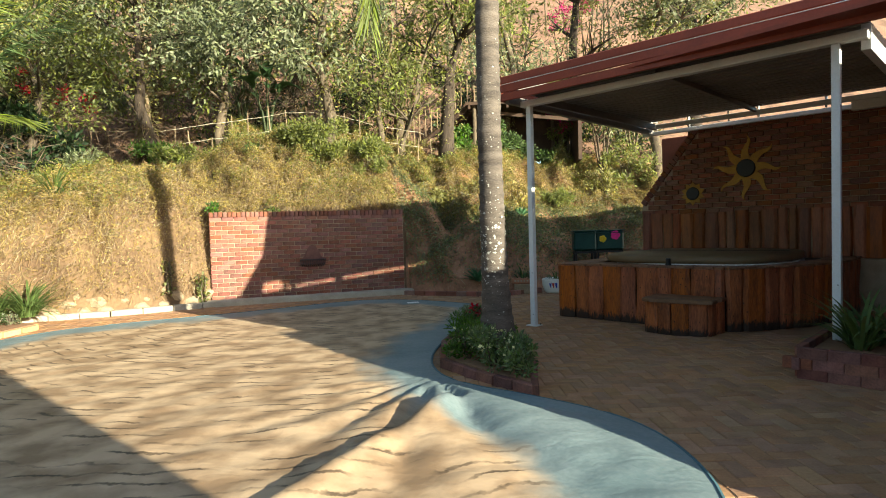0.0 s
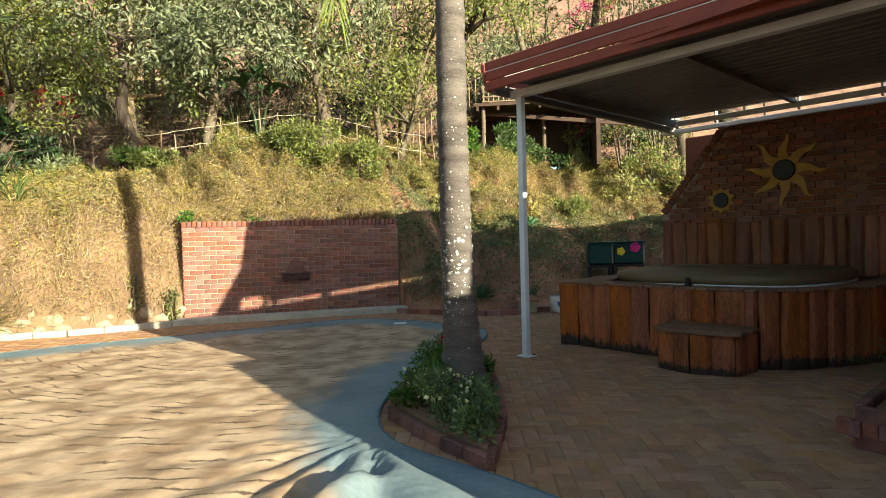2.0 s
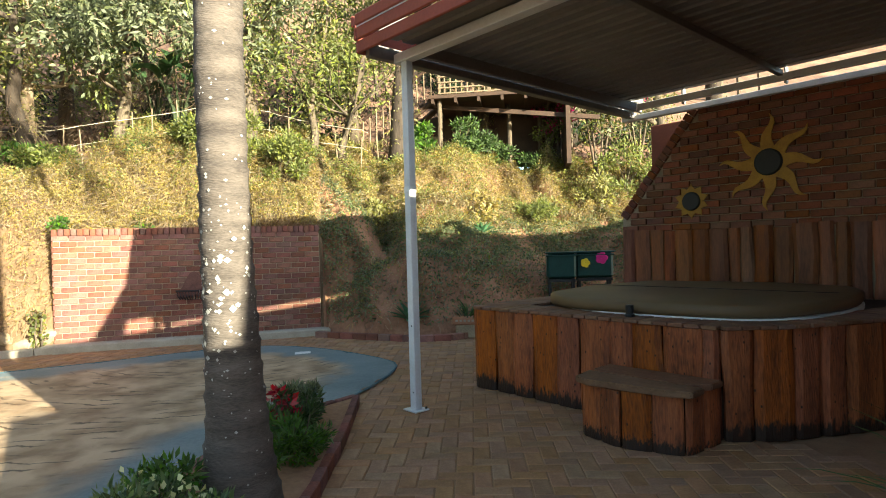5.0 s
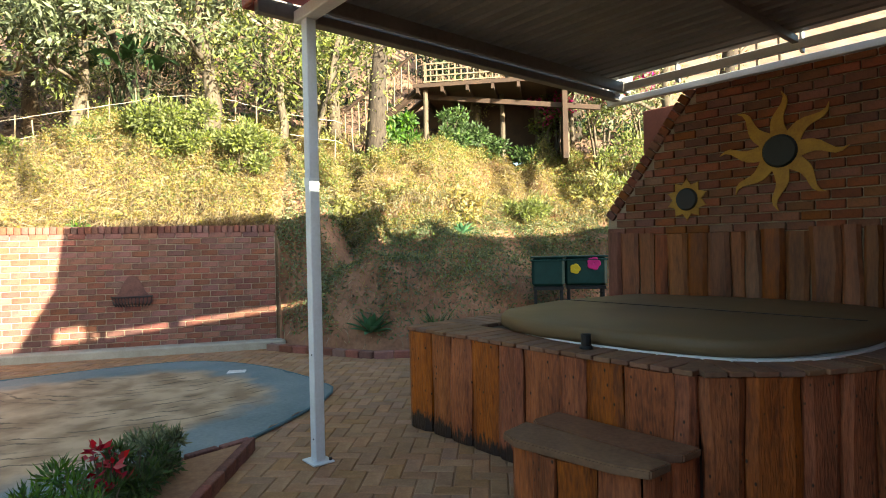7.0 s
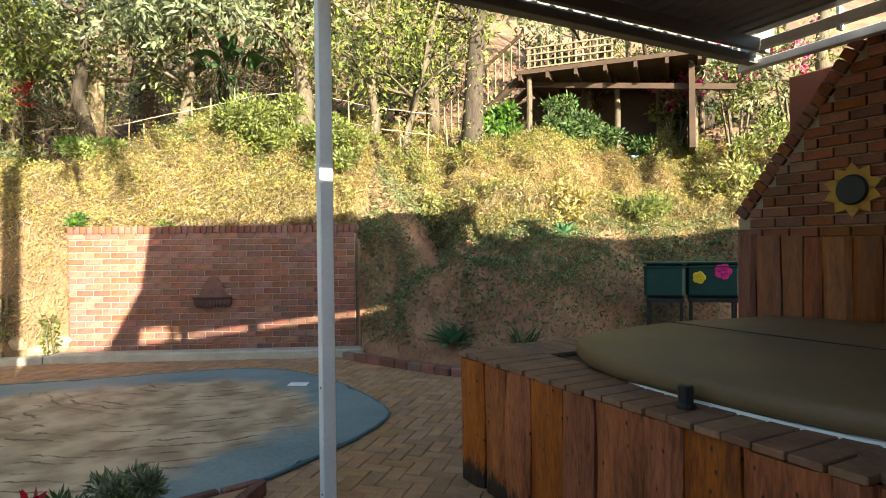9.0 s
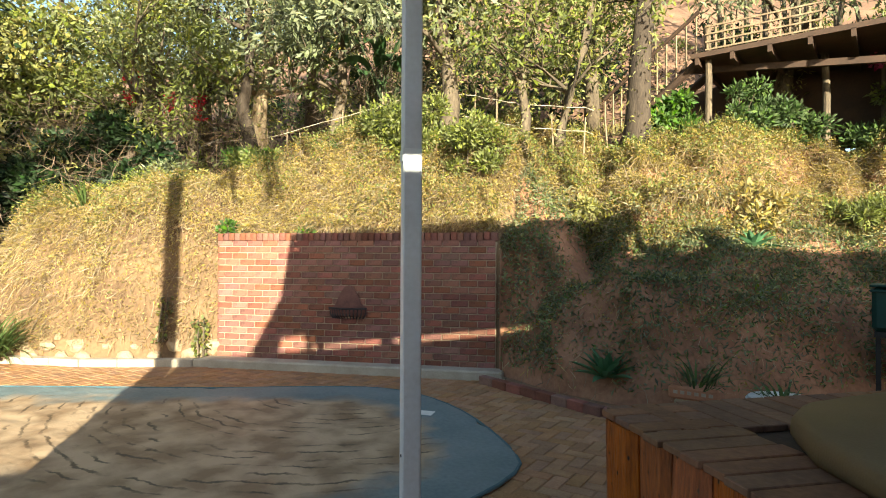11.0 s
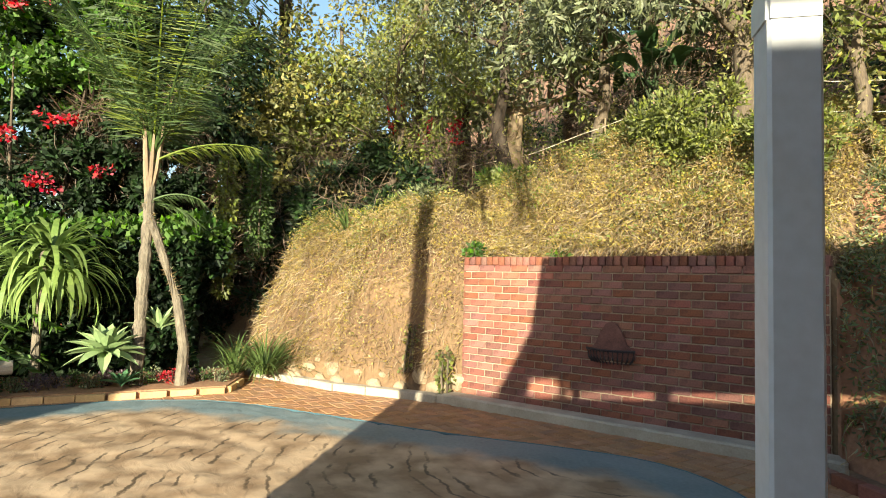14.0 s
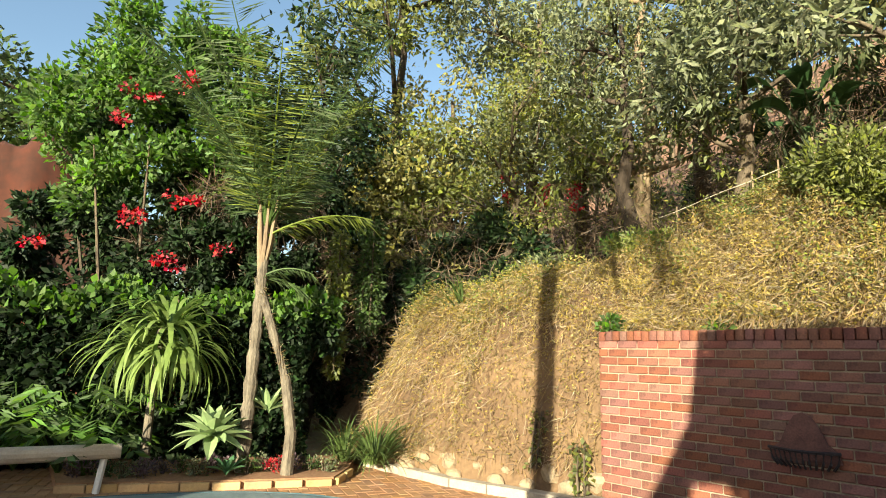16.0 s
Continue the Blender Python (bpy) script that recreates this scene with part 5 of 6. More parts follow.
# ---- timber deck on the terrace, fence ----
timber_deck = empty("timber_deck", "dark raised timber deck on rough poles with lattice railing", "deck", (2.0, 16.8, 3.6))
DM = Matrix.Translation(-timber_deck.location)


def deck_part(name, bm, material, label=""):
    bmesh.ops.transform(bm, matrix=DM, verts=bm.verts)
    return part(name, bm, material, timber_deck, label)


for x, y, z1 in ((0.62, 16.1, 5.75), (2.2, 16.9, 5.2), (3.62, 17.4, 5.1), (2.95, 17.6, 5.2), (0.4, 18.6, 5.2), (3.8, 18.8, 5.2)):
    deck_part("pole", tube([(x, y, ground_at(x, y).z - 0.1), (x + 0.02, y, z1 * 0.6 + 1.4), (x, y, z1)], [0.06, 0.055, 0.05], 9), M_BARK, "rough bark-stripped pole")
bm = bmesh.new()
box(bm, 2.1, 17.5, 5.22, 3.4, 3.2, 0.08)
deck_part("platform", bm, M_DARKTIMBER)
for k in range(7):
    bm = bmesh.new()
    box(bm, 0.5 + k * 0.53, 17.5, 5.13, 0.06, 3.2, 0.12)
    deck_part("joist", bm, M_DARKTIMBER)
# Added dark panels: backing and sun baffle keep the deck's hollow in shade.
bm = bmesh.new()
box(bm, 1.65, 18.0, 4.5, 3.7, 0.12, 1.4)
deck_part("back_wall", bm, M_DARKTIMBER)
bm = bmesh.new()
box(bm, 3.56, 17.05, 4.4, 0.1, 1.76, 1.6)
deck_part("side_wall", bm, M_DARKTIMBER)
bm = bmesh.new()
box(bm, 2.2, 16.4, 4.9, 4.2, 0.08, 0.1, Matrix.Translation((2.2, 16.4, 4.9)) @ Matrix.Rotation(0.12, 4, "Y") @ Matrix.Translation((-2.2, -16.4, -4.9)))
deck_part("brace", bm, M_DARKTIMBER)
for k in range(13):
    bm = bmesh.new()
    box(bm, 0.66 + k * 0.13, 15.93, 5.47, 0.025, 0.02, 0.4)
    deck_part("lattice_upright", bm, M_POLE)
for k in range(4):
    bm = bmesh.new()
    box(bm, 1.44, 15.91, 5.29 + k * 0.125, 1.62, 0.02, 0.025)
    deck_part("lattice_rail", bm, M_POLE)
# stair down the slope
for sgn in (0, 1):
    bm = bmesh.new()
    tube([(0.45, 16.1 + sgn * 0.8, 5.15), (-1.3, 16.5 + sgn * 0.8, 4.0)], 0.07, 6, bm)
    deck_part("stringer", bm, M_DARKTIMBER)
bm = bmesh.new()
tube([(0.5, 16.05, 6.0), (-1.3, 16.45, 4.9)], 0.035, 6, bm)
deck_part("stair_rail", bm, M_DARKTIMBER)
for k in range(11):
    f = k / 10
    bm = bmesh.new()
    x, y = 0.45 - 1.75 * f, 16.08 + 0.4 * f
    tube([(x, y, 5.15 - 1.15 * f), (x, y, 6.0 - 1.1 * f)], 0.016, 5, bm)
    deck_part("baluster", bm, M_POLE)

timber_deck.location.z -= 0.42

fence = empty("stick_fence", "rustic fence of thin crooked sticks and pale rope", "fence", ground_at(-4, 13.5))
FM = Matrix.Translation(-fence.location)
tops = []
for i in range(19):
    x = -8.3 + i * 0.44 + random.uniform(-0.06, 0.06)
    y = 12.7 + i * 0.095
    g = ground_at(x, y)
    h = random.uniform(0.8, 1.0)
    lx = random.uniform(-0.08, 0.08)
    bm = tube([(x, y, g.z - 0.1), (x + lx * 0.5, y, g.z + h * 0.5), (x + lx, y, g.z + h)], [0.016, 0.014, 0.011], 6)
    bmesh.ops.transform(bm, matrix=FM, verts=bm.verts)
    part("fence_stick", bm, M_POLE, fence)
    tops.append((x + lx, y, g.z, h))
zs = np.convolve(np.pad([a[2] + a[3] for a in tops], 3, mode="edge"), np.ones(7) / 7, "valid")
for f in (0.05, 0.42):
    pts = []
    for a, b in zip(tops, tops[1:]):
        pts.append((a[0], a[1] - 0.015, zs[len(pts) // 2] - f))
        pts.append(((a[0] + b[0]) / 2, a[1] - 0.015, (zs[len(pts) // 2] + zs[len(pts) // 2 + 1]) / 2 - f - 0.02))
    bm = tube(pts, 0.006, 5)
    bmesh.ops.transform(bm, matrix=FM, verts=bm.verts)
    part("rope", bm, M_ROPE, fence)

# ---- big palm in the planter ----
palm = empty("palm_tree", "tall palm with ringed grey trunk and white lichen spots", "palm tree", (1.04, 5.36, 0.06))
bm = bmesh.new()
n, H = 330, 8.2
pts, rad = [], []
for k in range(n + 1):
    z = H * k / n
    r = 0.126 + 0.095 * math.exp(-z / 0.4) - 0.003 * z
    ph = (z + 0.02 * noise.noise((z, 1, 1))) / 0.125 % 1.0
    r += 0.012 * ph ** 3 - 0.003
    pts.append((-0.012 * z + 0.03 * noise.noise((z * 0.35, 3, 3)), -0.01 * z + 0.03 * noise.noise((z * 0.35, 9, 3)), z))
    rad.append(r)
tube(pts, rad, 18, bm)
for v in bm.verts:
    v.co.x += noise.noise(v.co * 5) * 0.006
part("trunk", bm, M_PALM, palm, smooth=True)
spots = []
for i in range(380):
    z = random.gauss(1.15, 0.3) if i < 200 else random.uniform(0.2, 4.5)
    if not 0.15 < z < 6:
        continue
    a = random.gauss(-1.7, 1.0)
    k = min(n, int(z / H * n))
    c, r = Vector(pts[k]), rad[k] + 0.003
    s = random.uniform(0.003, 0.009) * (1.9 if 0.8 < z < 1.5 and random.random() < 0.35 else 1)
    o = c + Vector((math.cos(a) * r, math.sin(a) * r, z - c.z))
    t1, t2 = Vector((-math.sin(a), math.cos(a), 0)) * s * random.uniform(0.7, 1.6), Vector((0, 0, s * random.uniform(0.7, 1.3)))
    spots.append([tuple(o - t1), tuple(o - t2), tuple(o + t1), tuple(o + t2)])
tagged(quads("lichen", np.array(spots), M_LICHEN, palm), "white lichen spots")


def frond(base, direction, length, droop, width, count, leaf_len):
    """A feather frond: rachis points and its leaflets as quads."""
    d = Vector(direction).normalized()
    p, pts = Vector(base), []
    for k in range(12):
        pts.append(p.copy())
        d = (d + Vector((0, 0, -droop / 11))).normalized()
        p = p + d * length / 11
    Q, Dv = [], []
    for i in range(count):
        f = 0.12 + 0.88 * i / count
        k = min(10, int(f * 11))
        a = pts[k].lerp(pts[k + 1], f * 11 - k)
        t = (pts[k + 1] - pts[k]).normalized()
        s = t.cross(Vector((0, 0, 1)))
        s = s.normalized() if s.length > 0.05 else Vector((1, 0, 0))
        for sgn in (-1, 1):
            Q.append(a)
            Dv.append(t * 0.6 + s * sgn * 0.9 + Vector((0, 0, -0.15)))
    q = leaf_quads(np.array(Q), np.array(Dv), leaf_len, width, 0.12, 0.03, 0.35)
    return pts, q


def frond_part(parent, base, direction, length, droop, width, count, leaf_len, material):
    pts, q = frond(base, direction, length, droop, width, count, leaf_len)
    fr = part("frond", tube(pts, [0.016 * (1 - k / 13) + 0.003 for k in range(12)], 5), material, parent)
    quads("leaflet_fringe", q, material, fr)


crown = Vector(pts[-1])
for i in range(13):
    a = i * 2.399
    el = 0.2 + 0.9 * (i % 4) / 3
    frond_part(palm, crown, (math.cos(a), math.sin(a), el), 3.4, 2.4, 0.035, 70, 0.55, L_PALMY)


def hanging_frond(parent, p0, p1, p2, width, count, leaf_len, material):
    """A frond along a bow from p0 over p1 down to p2."""
    p0, p1, p2 = Vector(p0), Vector(p1), Vector(p2)
    pts = [p0 * (1 - f) ** 2 + p1 * 2 * f * (1 - f) + p2 * f * f for f in (k / 13 for k in range(14))]
    fr = part("frond", tube(pts, [0.02 * (1 - k / 15) + 0.003 for k in range(14)], 5), L_DRAC, parent)
    Q, Dv = [], []
    for i in range(count):
        f = 0.2 + 0.8 * i / count
        k = min(12, int(f * 13))
        o = pts[k].lerp(pts[k + 1], f * 13 - k)
        t = (pts[k + 1] - pts[k]).normalized()
        s = t.cross(Vector((0.5, -0.8, 0.1))).normalized()
        for sgn in (-1, 1):
            Q.append(o)
            Dv.append(t * 0.5 + s * sgn * 0.45 + Vector((0, 0, -0.8)))
    quads("leaflet_fringe", leaf_quads(np.array(Q), np.array(Dv), leaf_len, width, 0.1, 0.03, 0.3), material, fr)


# low fronds that hang into view
hanging_frond(palm, (0, 0, 6.6), (-1.3, 1.7, 7.6), (-1.62, 2.07, 4.15), 0.03, 130, 0.6, L_PALMY)
hanging_frond(palm, (0, 0, 6.6), (0.5, 1.0, 7.4), (0.62, 1.25, 4.45), 0.03, 110, 0.55, L_PALMY)

# ---- planter round the palm ----
PL = [(0.5, 5.1), (0.84, 4.63), (1.31, 4.10), (1.36, 4.9), (1.3, 5.7), (1.17, 6.6), (0.98, 7.62), (0.6, 7.0), (0.44, 6.0)]
bm = bmesh.new()
prism(bm, inset(PL, 0.93), -0.02, 0.085)
palm_bed = tagged(link("palm_bed", bm, M_SOIL), "narrow brick-edged bed of soil round the palm", "flower bed", kind="structure")
edge_me = brick_mesh("edging_brick", 0.222, 0.062, 0.1, M_BRICK)
for a, b in zip(PL, PL[1:] + PL[:1]):
    L, ang = math.dist(a, b), math.atan2(b[1] - a[1], b[0] - a[0])
    k = max(1, round(L / 0.225))
    for i in range(k):
        f = (i + 0.5) / k
        o = new("edging_brick", edge_me)
        o.parent = palm_bed
        o.matrix_basis = Matrix.Translation((a[0] + (b[0] - a[0]) * f, a[1] + (b[1] - a[1]) * f, 0.036 + random.uniform(-0.005, 0.005))) @ Matrix.Rotation(ang + random.uniform(-0.03, 0.03), 4, "Z")


def bush(name, at, r, n, material, size, label, cat="plant", flowers=0, fmat=None, up=0.5, group=""):
    top = empty(name, label, cat, at, group)
    bm = bmesh.new()
    for i in range(6):
        a = i * 1.05
        tube([(0, 0, -0.04), (math.cos(a) * r[0] * 0.5, math.sin(a) * r[1] * 0.5, r[2])], [0.008, 0.003], 5, bm)
    part("branchwork", bm, M_BARK, top)
    p, d = clumps((0, 0, r[2] * 0.55), (r[0], r[1], r[2] * 0.6), 16, max(6, n // 16), min(r) * 0.4)
    p[:, 2] = np.maximum(p[:, 2], 0.0)
    quads("foliage", leaf_quads(p, d + np.array([0, 0, up]), size[0], size[1], 0.5), material, top)
    if flowers:
        p, d = blob((0, 0, r[2] * 0.85), (r[0] * 0.9, r[1] * 0.9, r[2] * 0.35), flowers, 0.4)
        quads("blossom_cluster", leaf_quads(p, d, 0.035, 0.03, 0.8), fmat, top)
    return top


bush("flowering_plant", (0.98, 4.75, 0.08), (0.27, 0.3, 0.3), 1700, L_HERB, (0.06, 0.02), "leafy green plant with pale yellow flowers in the palm bed", flowers=70, fmat=L_WHITEF)
bush("flowering_plant", (1.2, 4.45, 0.08), (0.17, 0.2, 0.25), 900, L_HERB, (0.055, 0.02), "leafy green plant with pale yellow flowers in the palm bed", flowers=15, fmat=L_WHITEF)
bush("flowering_plant", (0.75, 5.1, 0.08), (0.2, 0.2, 0.28), 1000, L_BRIGHT, (0.055, 0.02), "leafy green plant with pale yellow flowers in the palm bed", flowers=40, fmat=L_WHITEF)
bush("low_plant", (1.08, 6.0, 0.08), (0.16, 0.3, 0.26), 1700, L_BRIGHT, (0.06, 0.014), "low green feathery plant in the palm bed")
bush("low_plant", (0.86, 6.55, 0.08), (0.16, 0.3, 0.25), 1700, L_GREEN, (0.06, 0.014), "low green feathery plant in the palm bed")
bush("low_plant", (0.72, 6.85, 0.08), (0.16, 0.3, 0.24), 1700, L_SAGE, (0.06, 0.014), "low grey-green feathery plant in the palm bed")
bush("low_plant", (0.7, 6.2, 0.08), (0.2, 0.3, 0.22), 900, L_BRIGHT, (0.08, 0.015), "low grassy plant in the palm bed")
bush("red_flowering_plant", (0.8, 6.42, 0.1), (0.1, 0.1, 0.28), 60, L_RED, (0.06, 0.035), "red-leaved plant in the palm bed", up=0.2)

# planter with spiky leaves by the right post
bm = ubox(3.42, 4.9, -0.85, 0.35, 0.0, 0.2)
side_bed = tagged(link("side_planter", bm, M_SOIL), "raised brick planter bed beside the roof post", "planter", kind="structure")
for u0, v0, du, dv in ((3.38, -0.85, 0, 1), (3.38, -0.89, 1, 0)):
    for row in range(3):
        for i in range(6):
            o = new("edging_brick", edge_me)
            o.parent = side_bed
            s = (i + 0.5) * 0.225 - (0.11 if row % 2 else 0)
            o.matrix_basis = frame_m(u0 + du * s, v0 + dv * s, 0.045 + row * 0.085, 0 if du else math.pi / 2)
for u, v, n, L in ((3.74, -0.38, 46, 0.7), (3.98, -0.2, 40, 0.68), (3.8, -0.1, 30, 0.62)):
    t = empty("spiky_plant", "clump of long narrow arching green leaves in the planter", "plant", W(u, v, 0.2), "spiky plants")
    quads("leaf_clump", straps((0, 0, 0), n, L, 0.035, (0.6, 1.5), 0.75, 6, 0.08), L_STRAP, t)

# ---- plants at the foot of the bank ----


def agave(name, at, n, L, w, material, label, lift=(0.15, 1.35)):
    top = empty(name, label, "agave", at, "agaves")
    for i in range(n):
        a, f = i * 2.399, i / n
        e = lift[0] + (lift[1] - lift[0]) * f
        h, s = np.array([math.cos(a), math.sin(a), 0]), np.array([-math.sin(a), math.cos(a), 0])
        LL = L * (1.0 - 0.25 * f)
        rows, p = [], np.array([0, 0, 0.03]) + h * 0.03
        for k in range(6):
            g = k / 5
            ww = max(0.002, w * [0.5, 0.85, 1.0, 0.85, 0.5, 0.02][k])
            c = np.array([0, 0, 1.0]) * ww * 0.25
            rows.append((p - s * ww / 2 + c, p - c * 0.2, p + s * ww / 2 + c))
            ang = e - 0.35 * g
            p = p + (h * math.cos(ang) + np.array([0, 0, math.sin(ang)])) * LL / 5
        q = []
        for r0, r1 in zip(rows, rows[1:]):
            q += [(r0[0], r0[1], r1[1], r1[0]), (r0[1], r0[2], r1[2], r1[1])]
        quads("leaf", np.array(q), material, top)
    return top


agave("agave", (0.72, 11.5, 0.22), 34, 0.42, 0.1, L_AGAVEDARK, "green rosette agave at the foot of the shaded bank")
agave("agave", hill_point(2.15, 1.5), 18, 0.3, 0.09, L_AGAVEDARK, "small green rosette agave on the bank")
agave("agave", (-6.1, 6.36, 0.5), 34, 0.46, 0.15, L_AGAVE, "pale blue-green rosette agave in the flower bed", (-0.35, 1.45))
agave("agave", (-6.05, 6.55, 0.12), 12, 0.24, 0.08, L_AGAVEDARK, "small green rosette agave in the flower bed")
agave("agave", (-6.45, 6.95, 0.75), 16, 0.42, 0.075, L_AGAVE, "narrow-leaved agave on a short stem")

# flower bed by the far hedge
bm = bmesh.new()
BED = [(-5.95, 4.9), (-5.85, 6.4), (-5.85, 7.72), (-6.5, 8.0), (-7.4, 8.2), (-7.5, 4.4)]
prism(bm, BED, -0.03, 0.09)
flower_bed = tagged(link("flower_bed", bm, M_SOIL), "flower bed behind a row of yellowish edging bricks", "flower bed", kind="structure")
bed_me = brick_mesh("bed_edging", 0.29, 0.11, 0.09, mat("yellow_edging_brick", (0.50, 0.33, 0.15), (0.38, 0.24, 0.11), 0.85, 8, 60, 0.4, per="object", spread=0.2))
for a, b in zip(BED[:3], BED[1:4]):
    L, ang = math.dist(a, b), math.atan2(b[1] - a[1], b[0] - a[0])
    k = max(1, round(L / 0.3))
    for i in range(k):
        f = (i + 0.5) / k
        o = new("edging_brick", bed_me)
        o.parent = flower_bed
        o.matrix_basis = Matrix.Translation((a[0] + (b[0] - a[0]) * f, a[1] + (b[1] - a[1]) * f, 0.03)) @ Matrix.Rotation(ang + random.uniform(-0.03, 0.03), 4, "Z")
for i in range(16):
    y = 4.95 + i * 0.18
    bush("bedding_plant", (-6.12 - random.uniform(0, 0.25), y, 0.08), (0.13, 0.13, 0.17), 220, L_RED if i == 12 else (L_PURPLE, L_PURPLE, L_GREEN, L_SAGE)[i % 4], (0.045, 0.02), "low purple-grey bedding plant in the flower bed" if i % 4 < 2 else "low leafy bedding plant in the flower bed", group="bedding plants")

# slim palm and leaning stem
palm2 = empty("slim_palm", "young feather palm with shaggy fibrous trunk", "palm tree", (-6.32, 6.7, 0.05))
bm = bmesh.new()
tp, tr = [], []
for k in range(30):
    z = 3.05 * k / 29
    tp.append((0.015 * math.sin(z * 1.3), 0.02 * z, z))
    tr.append(0.082 - 0.008 * z + 0.012 * math.sin(k * 2.1) * (z < 2.3))
tube(tp, tr, 10, bm)
part("trunk", bm, M_THATCHTRUNK, palm2)
for i in range(13):
    a = i * 2.399
    frond_part(palm2, (0.03, 0.06, 2.95), (math.cos(a), math.sin(a), 3.6 - 2.3 * (i % 5) / 4), 2.3 + 0.3 * (i % 3), 0.8, 0.02, 90, 0.5, L_PALMF if i % 6 else L_PALMY)
frond_part(palm2, (0.03, 0.06, 2.85), (0.3, 1.0, 0.75), 1.3, 0.8, 0.018, 60, 0.38, L_PALMY)
bm = bmesh.new()
for i in range(7):
    a = i * 0.9
    tube([(0, 0.03, 2.35), (math.cos(a) * 0.06, 0.05 + math.sin(a) * 0.07, 2.75), (math.cos(a) * 0.11, 0.06 + math.sin(a) * 0.13, 3.25 + 0.08 * (i % 3))], [0.04, 0.028, 0.014], 6, bm)
part("stalk_stubs", bm, M_POLE, palm2)
lean = empty("leaning_stem", "slender leaning palm stem wrapped in fibres", "palm tree", (-6.07, 7.2, 0.05))
tp = [(0, 0, -0.05), (0.0, 0.02, 0.5), (-0.03, -0.08, 1.1), (-0.1, -0.25, 1.6), (-0.2, -0.4, 2.05), (-0.25, -0.5, 2.32)]
part("stem", tube(tp, [0.075, 0.065, 0.06, 0.055, 0.05, 0.045], 9), M_THATCHTRUNK, lean)
P = np.array([np.array(tp[i]) * (1 - f) + np.array(tp[i + 1]) * f for i in range(5) for f in rng.uniform(0, 1, 320)])
quads("fibre", leaf_quads(P, np.tile((0, 0, 0.2), (len(P), 1)), 0.085, 0.006, 0.9), L_STRAW, lean)
for i in range(2):
    frond_part(lean, (-0.25, -0.5, 2.3), (0.3 - 0.5 * i, 0.9, 0.9 - 0.5 * i), 0.75, 1.3, 0.016, 34, 0.24, L_PALMF)

drac = empty("dracaena", "large clump of drooping pale-edged strap leaves", "plant", (-6.67, 5.6, 0.05))
part("stem", tube([(0, 0, -0.05), (0.02, 0, 0.6), (0, 0.03, 1.75)], [0.06, 0.05, 0.045], 8), M_THATCHTRUNK, drac)
quads("leaf_clump", np.concatenate([straps((0, 0.1, 1.7), 70, 0.9, 0.072, (-0.1, 1.45), 1.15, 8, 0.17), straps((0.15, 0.25, 1.45), 70, 0.85, 0.068, (-0.7, 1.0), 1.0, 8, 0.2), straps((-0.05, -0.2, 1.45), 70, 0.85, 0.068, (-0.7, 1.1), 1.0, 8, 0.2)]), L_DRAC, drac)
for at, n in (((-6.55, 4.75, 0.1), 14), ((-6.35, 5.05, 0.1), 12), ((-6.9, 4.2, 0.1), 16), ((-6.6, 3.9, 0.1), 14), ((-6.95, 3.2, 0.1), 16), ((-6.75, 7.95, 0.1), 70), ((-6.45, 8.3, 0.1), 170), ((-6.9, 9.6, None), 110)):
    if n > 20:
        z = 0.12 if at[2] else ground_at(-6.9, 9.6).z - 0.03
        t = empty("grass_clump", "clump of narrow arching green leaves at the bank foot", "plant", (at[0], at[1], z), "grass clumps")
        quads("leaf_clump", straps((0, 0, 0), n, 0.85, 0.026, (0.5, 1.5), 0.9, 6, 0.14), L_STRAP, t)
        continue
    t = empty("philodendron", "split-leaf philodendron with lobed bright green leaves", "plant", at, "philodendrons")
    for i in range(n):
        a, e = i * 2.399, random.uniform(0.5, 1.2)
        h = Vector((math.cos(a), math.sin(a), 0))
        tip = h * random.uniform(0.3, 0.55) + Vector((0, 0, random.uniform(0.4, 0.95)))
        lf = part("stalk", tube([(0, 0, -0.03), tip * 0.6 + Vector((0, 0, 0.1)), tip], [0.012, 0.01, 0.006], 5), L_GREEN, t)
        Q, Dv = [], []
        for k in range(9):
            o = tip + h * 0.035 * k - Vector((0, 0, 0.02 * k))
            for sg in (-1, 1):
                Q.append(o)
                Dv.append(h * 0.5 + Vector((-h.y, h.x, 0)) * sg + Vector((0, 0, -0.3)))
        quads("blade", leaf_quads(np.array(Q), np.array(Dv), 0.19, 0.05, 0.08, 0.05, 0.1), L_BRIGHT if i % 3 else L_GREEN, lf)

# bench at the end of the bed
bench = empty("bench", "low bench with a thick pale beam on splayed white legs", "bench", (-5.75, 5.0, 0.0))
bm = tube([(0.35, -1.3, 0.42), (0.15, -0.4, 0.42), (-0.05, 0.5, 0.42)], [0.075, 0.08, 0.075], 12)
part("seat", bm, M_CONC, bench)
for y in (0.35, -1.1):
    bm = bmesh.new()
    tube([(0.0 - y * 0.2, y, 0.38), (-0.02 - y * 0.2, y - 0.05, 0.0)], 0.035, 6, bm)
    part("leg", bm, M_WHITE, bench)

# rocks along the bank foot
for i in range(20):
    x = -6.75 + i * 0.118 + random.uniform(-0.06, 0.06)
    p = hill_point(x, 0.06 + 0.05 * (i % 3))
    bm = bmesh.new()
    bmesh.ops.create_icosphere(bm, subdivisions=2, radius=1)
    r = random.uniform(0.07, 0.18)
    for v in bm.verts:
        v.co = Vector((v.co.x * r * 1.3, v.co.y * r * 0.8, v.co.z * r * 0.75)) * (1 + 0.35 * noise.noise(v.co * 1.6 + Vector((i, 0, 0))))
    o = link("rock", bm, M_ROCK)
    o.location = (p.x, p.y - 0.02 + 0.05 * (i % 3), 0.1 + 0.13 * (i % 3))
    tagged(o, "pale rough stone at the foot of the bank", "rock", "rocks")

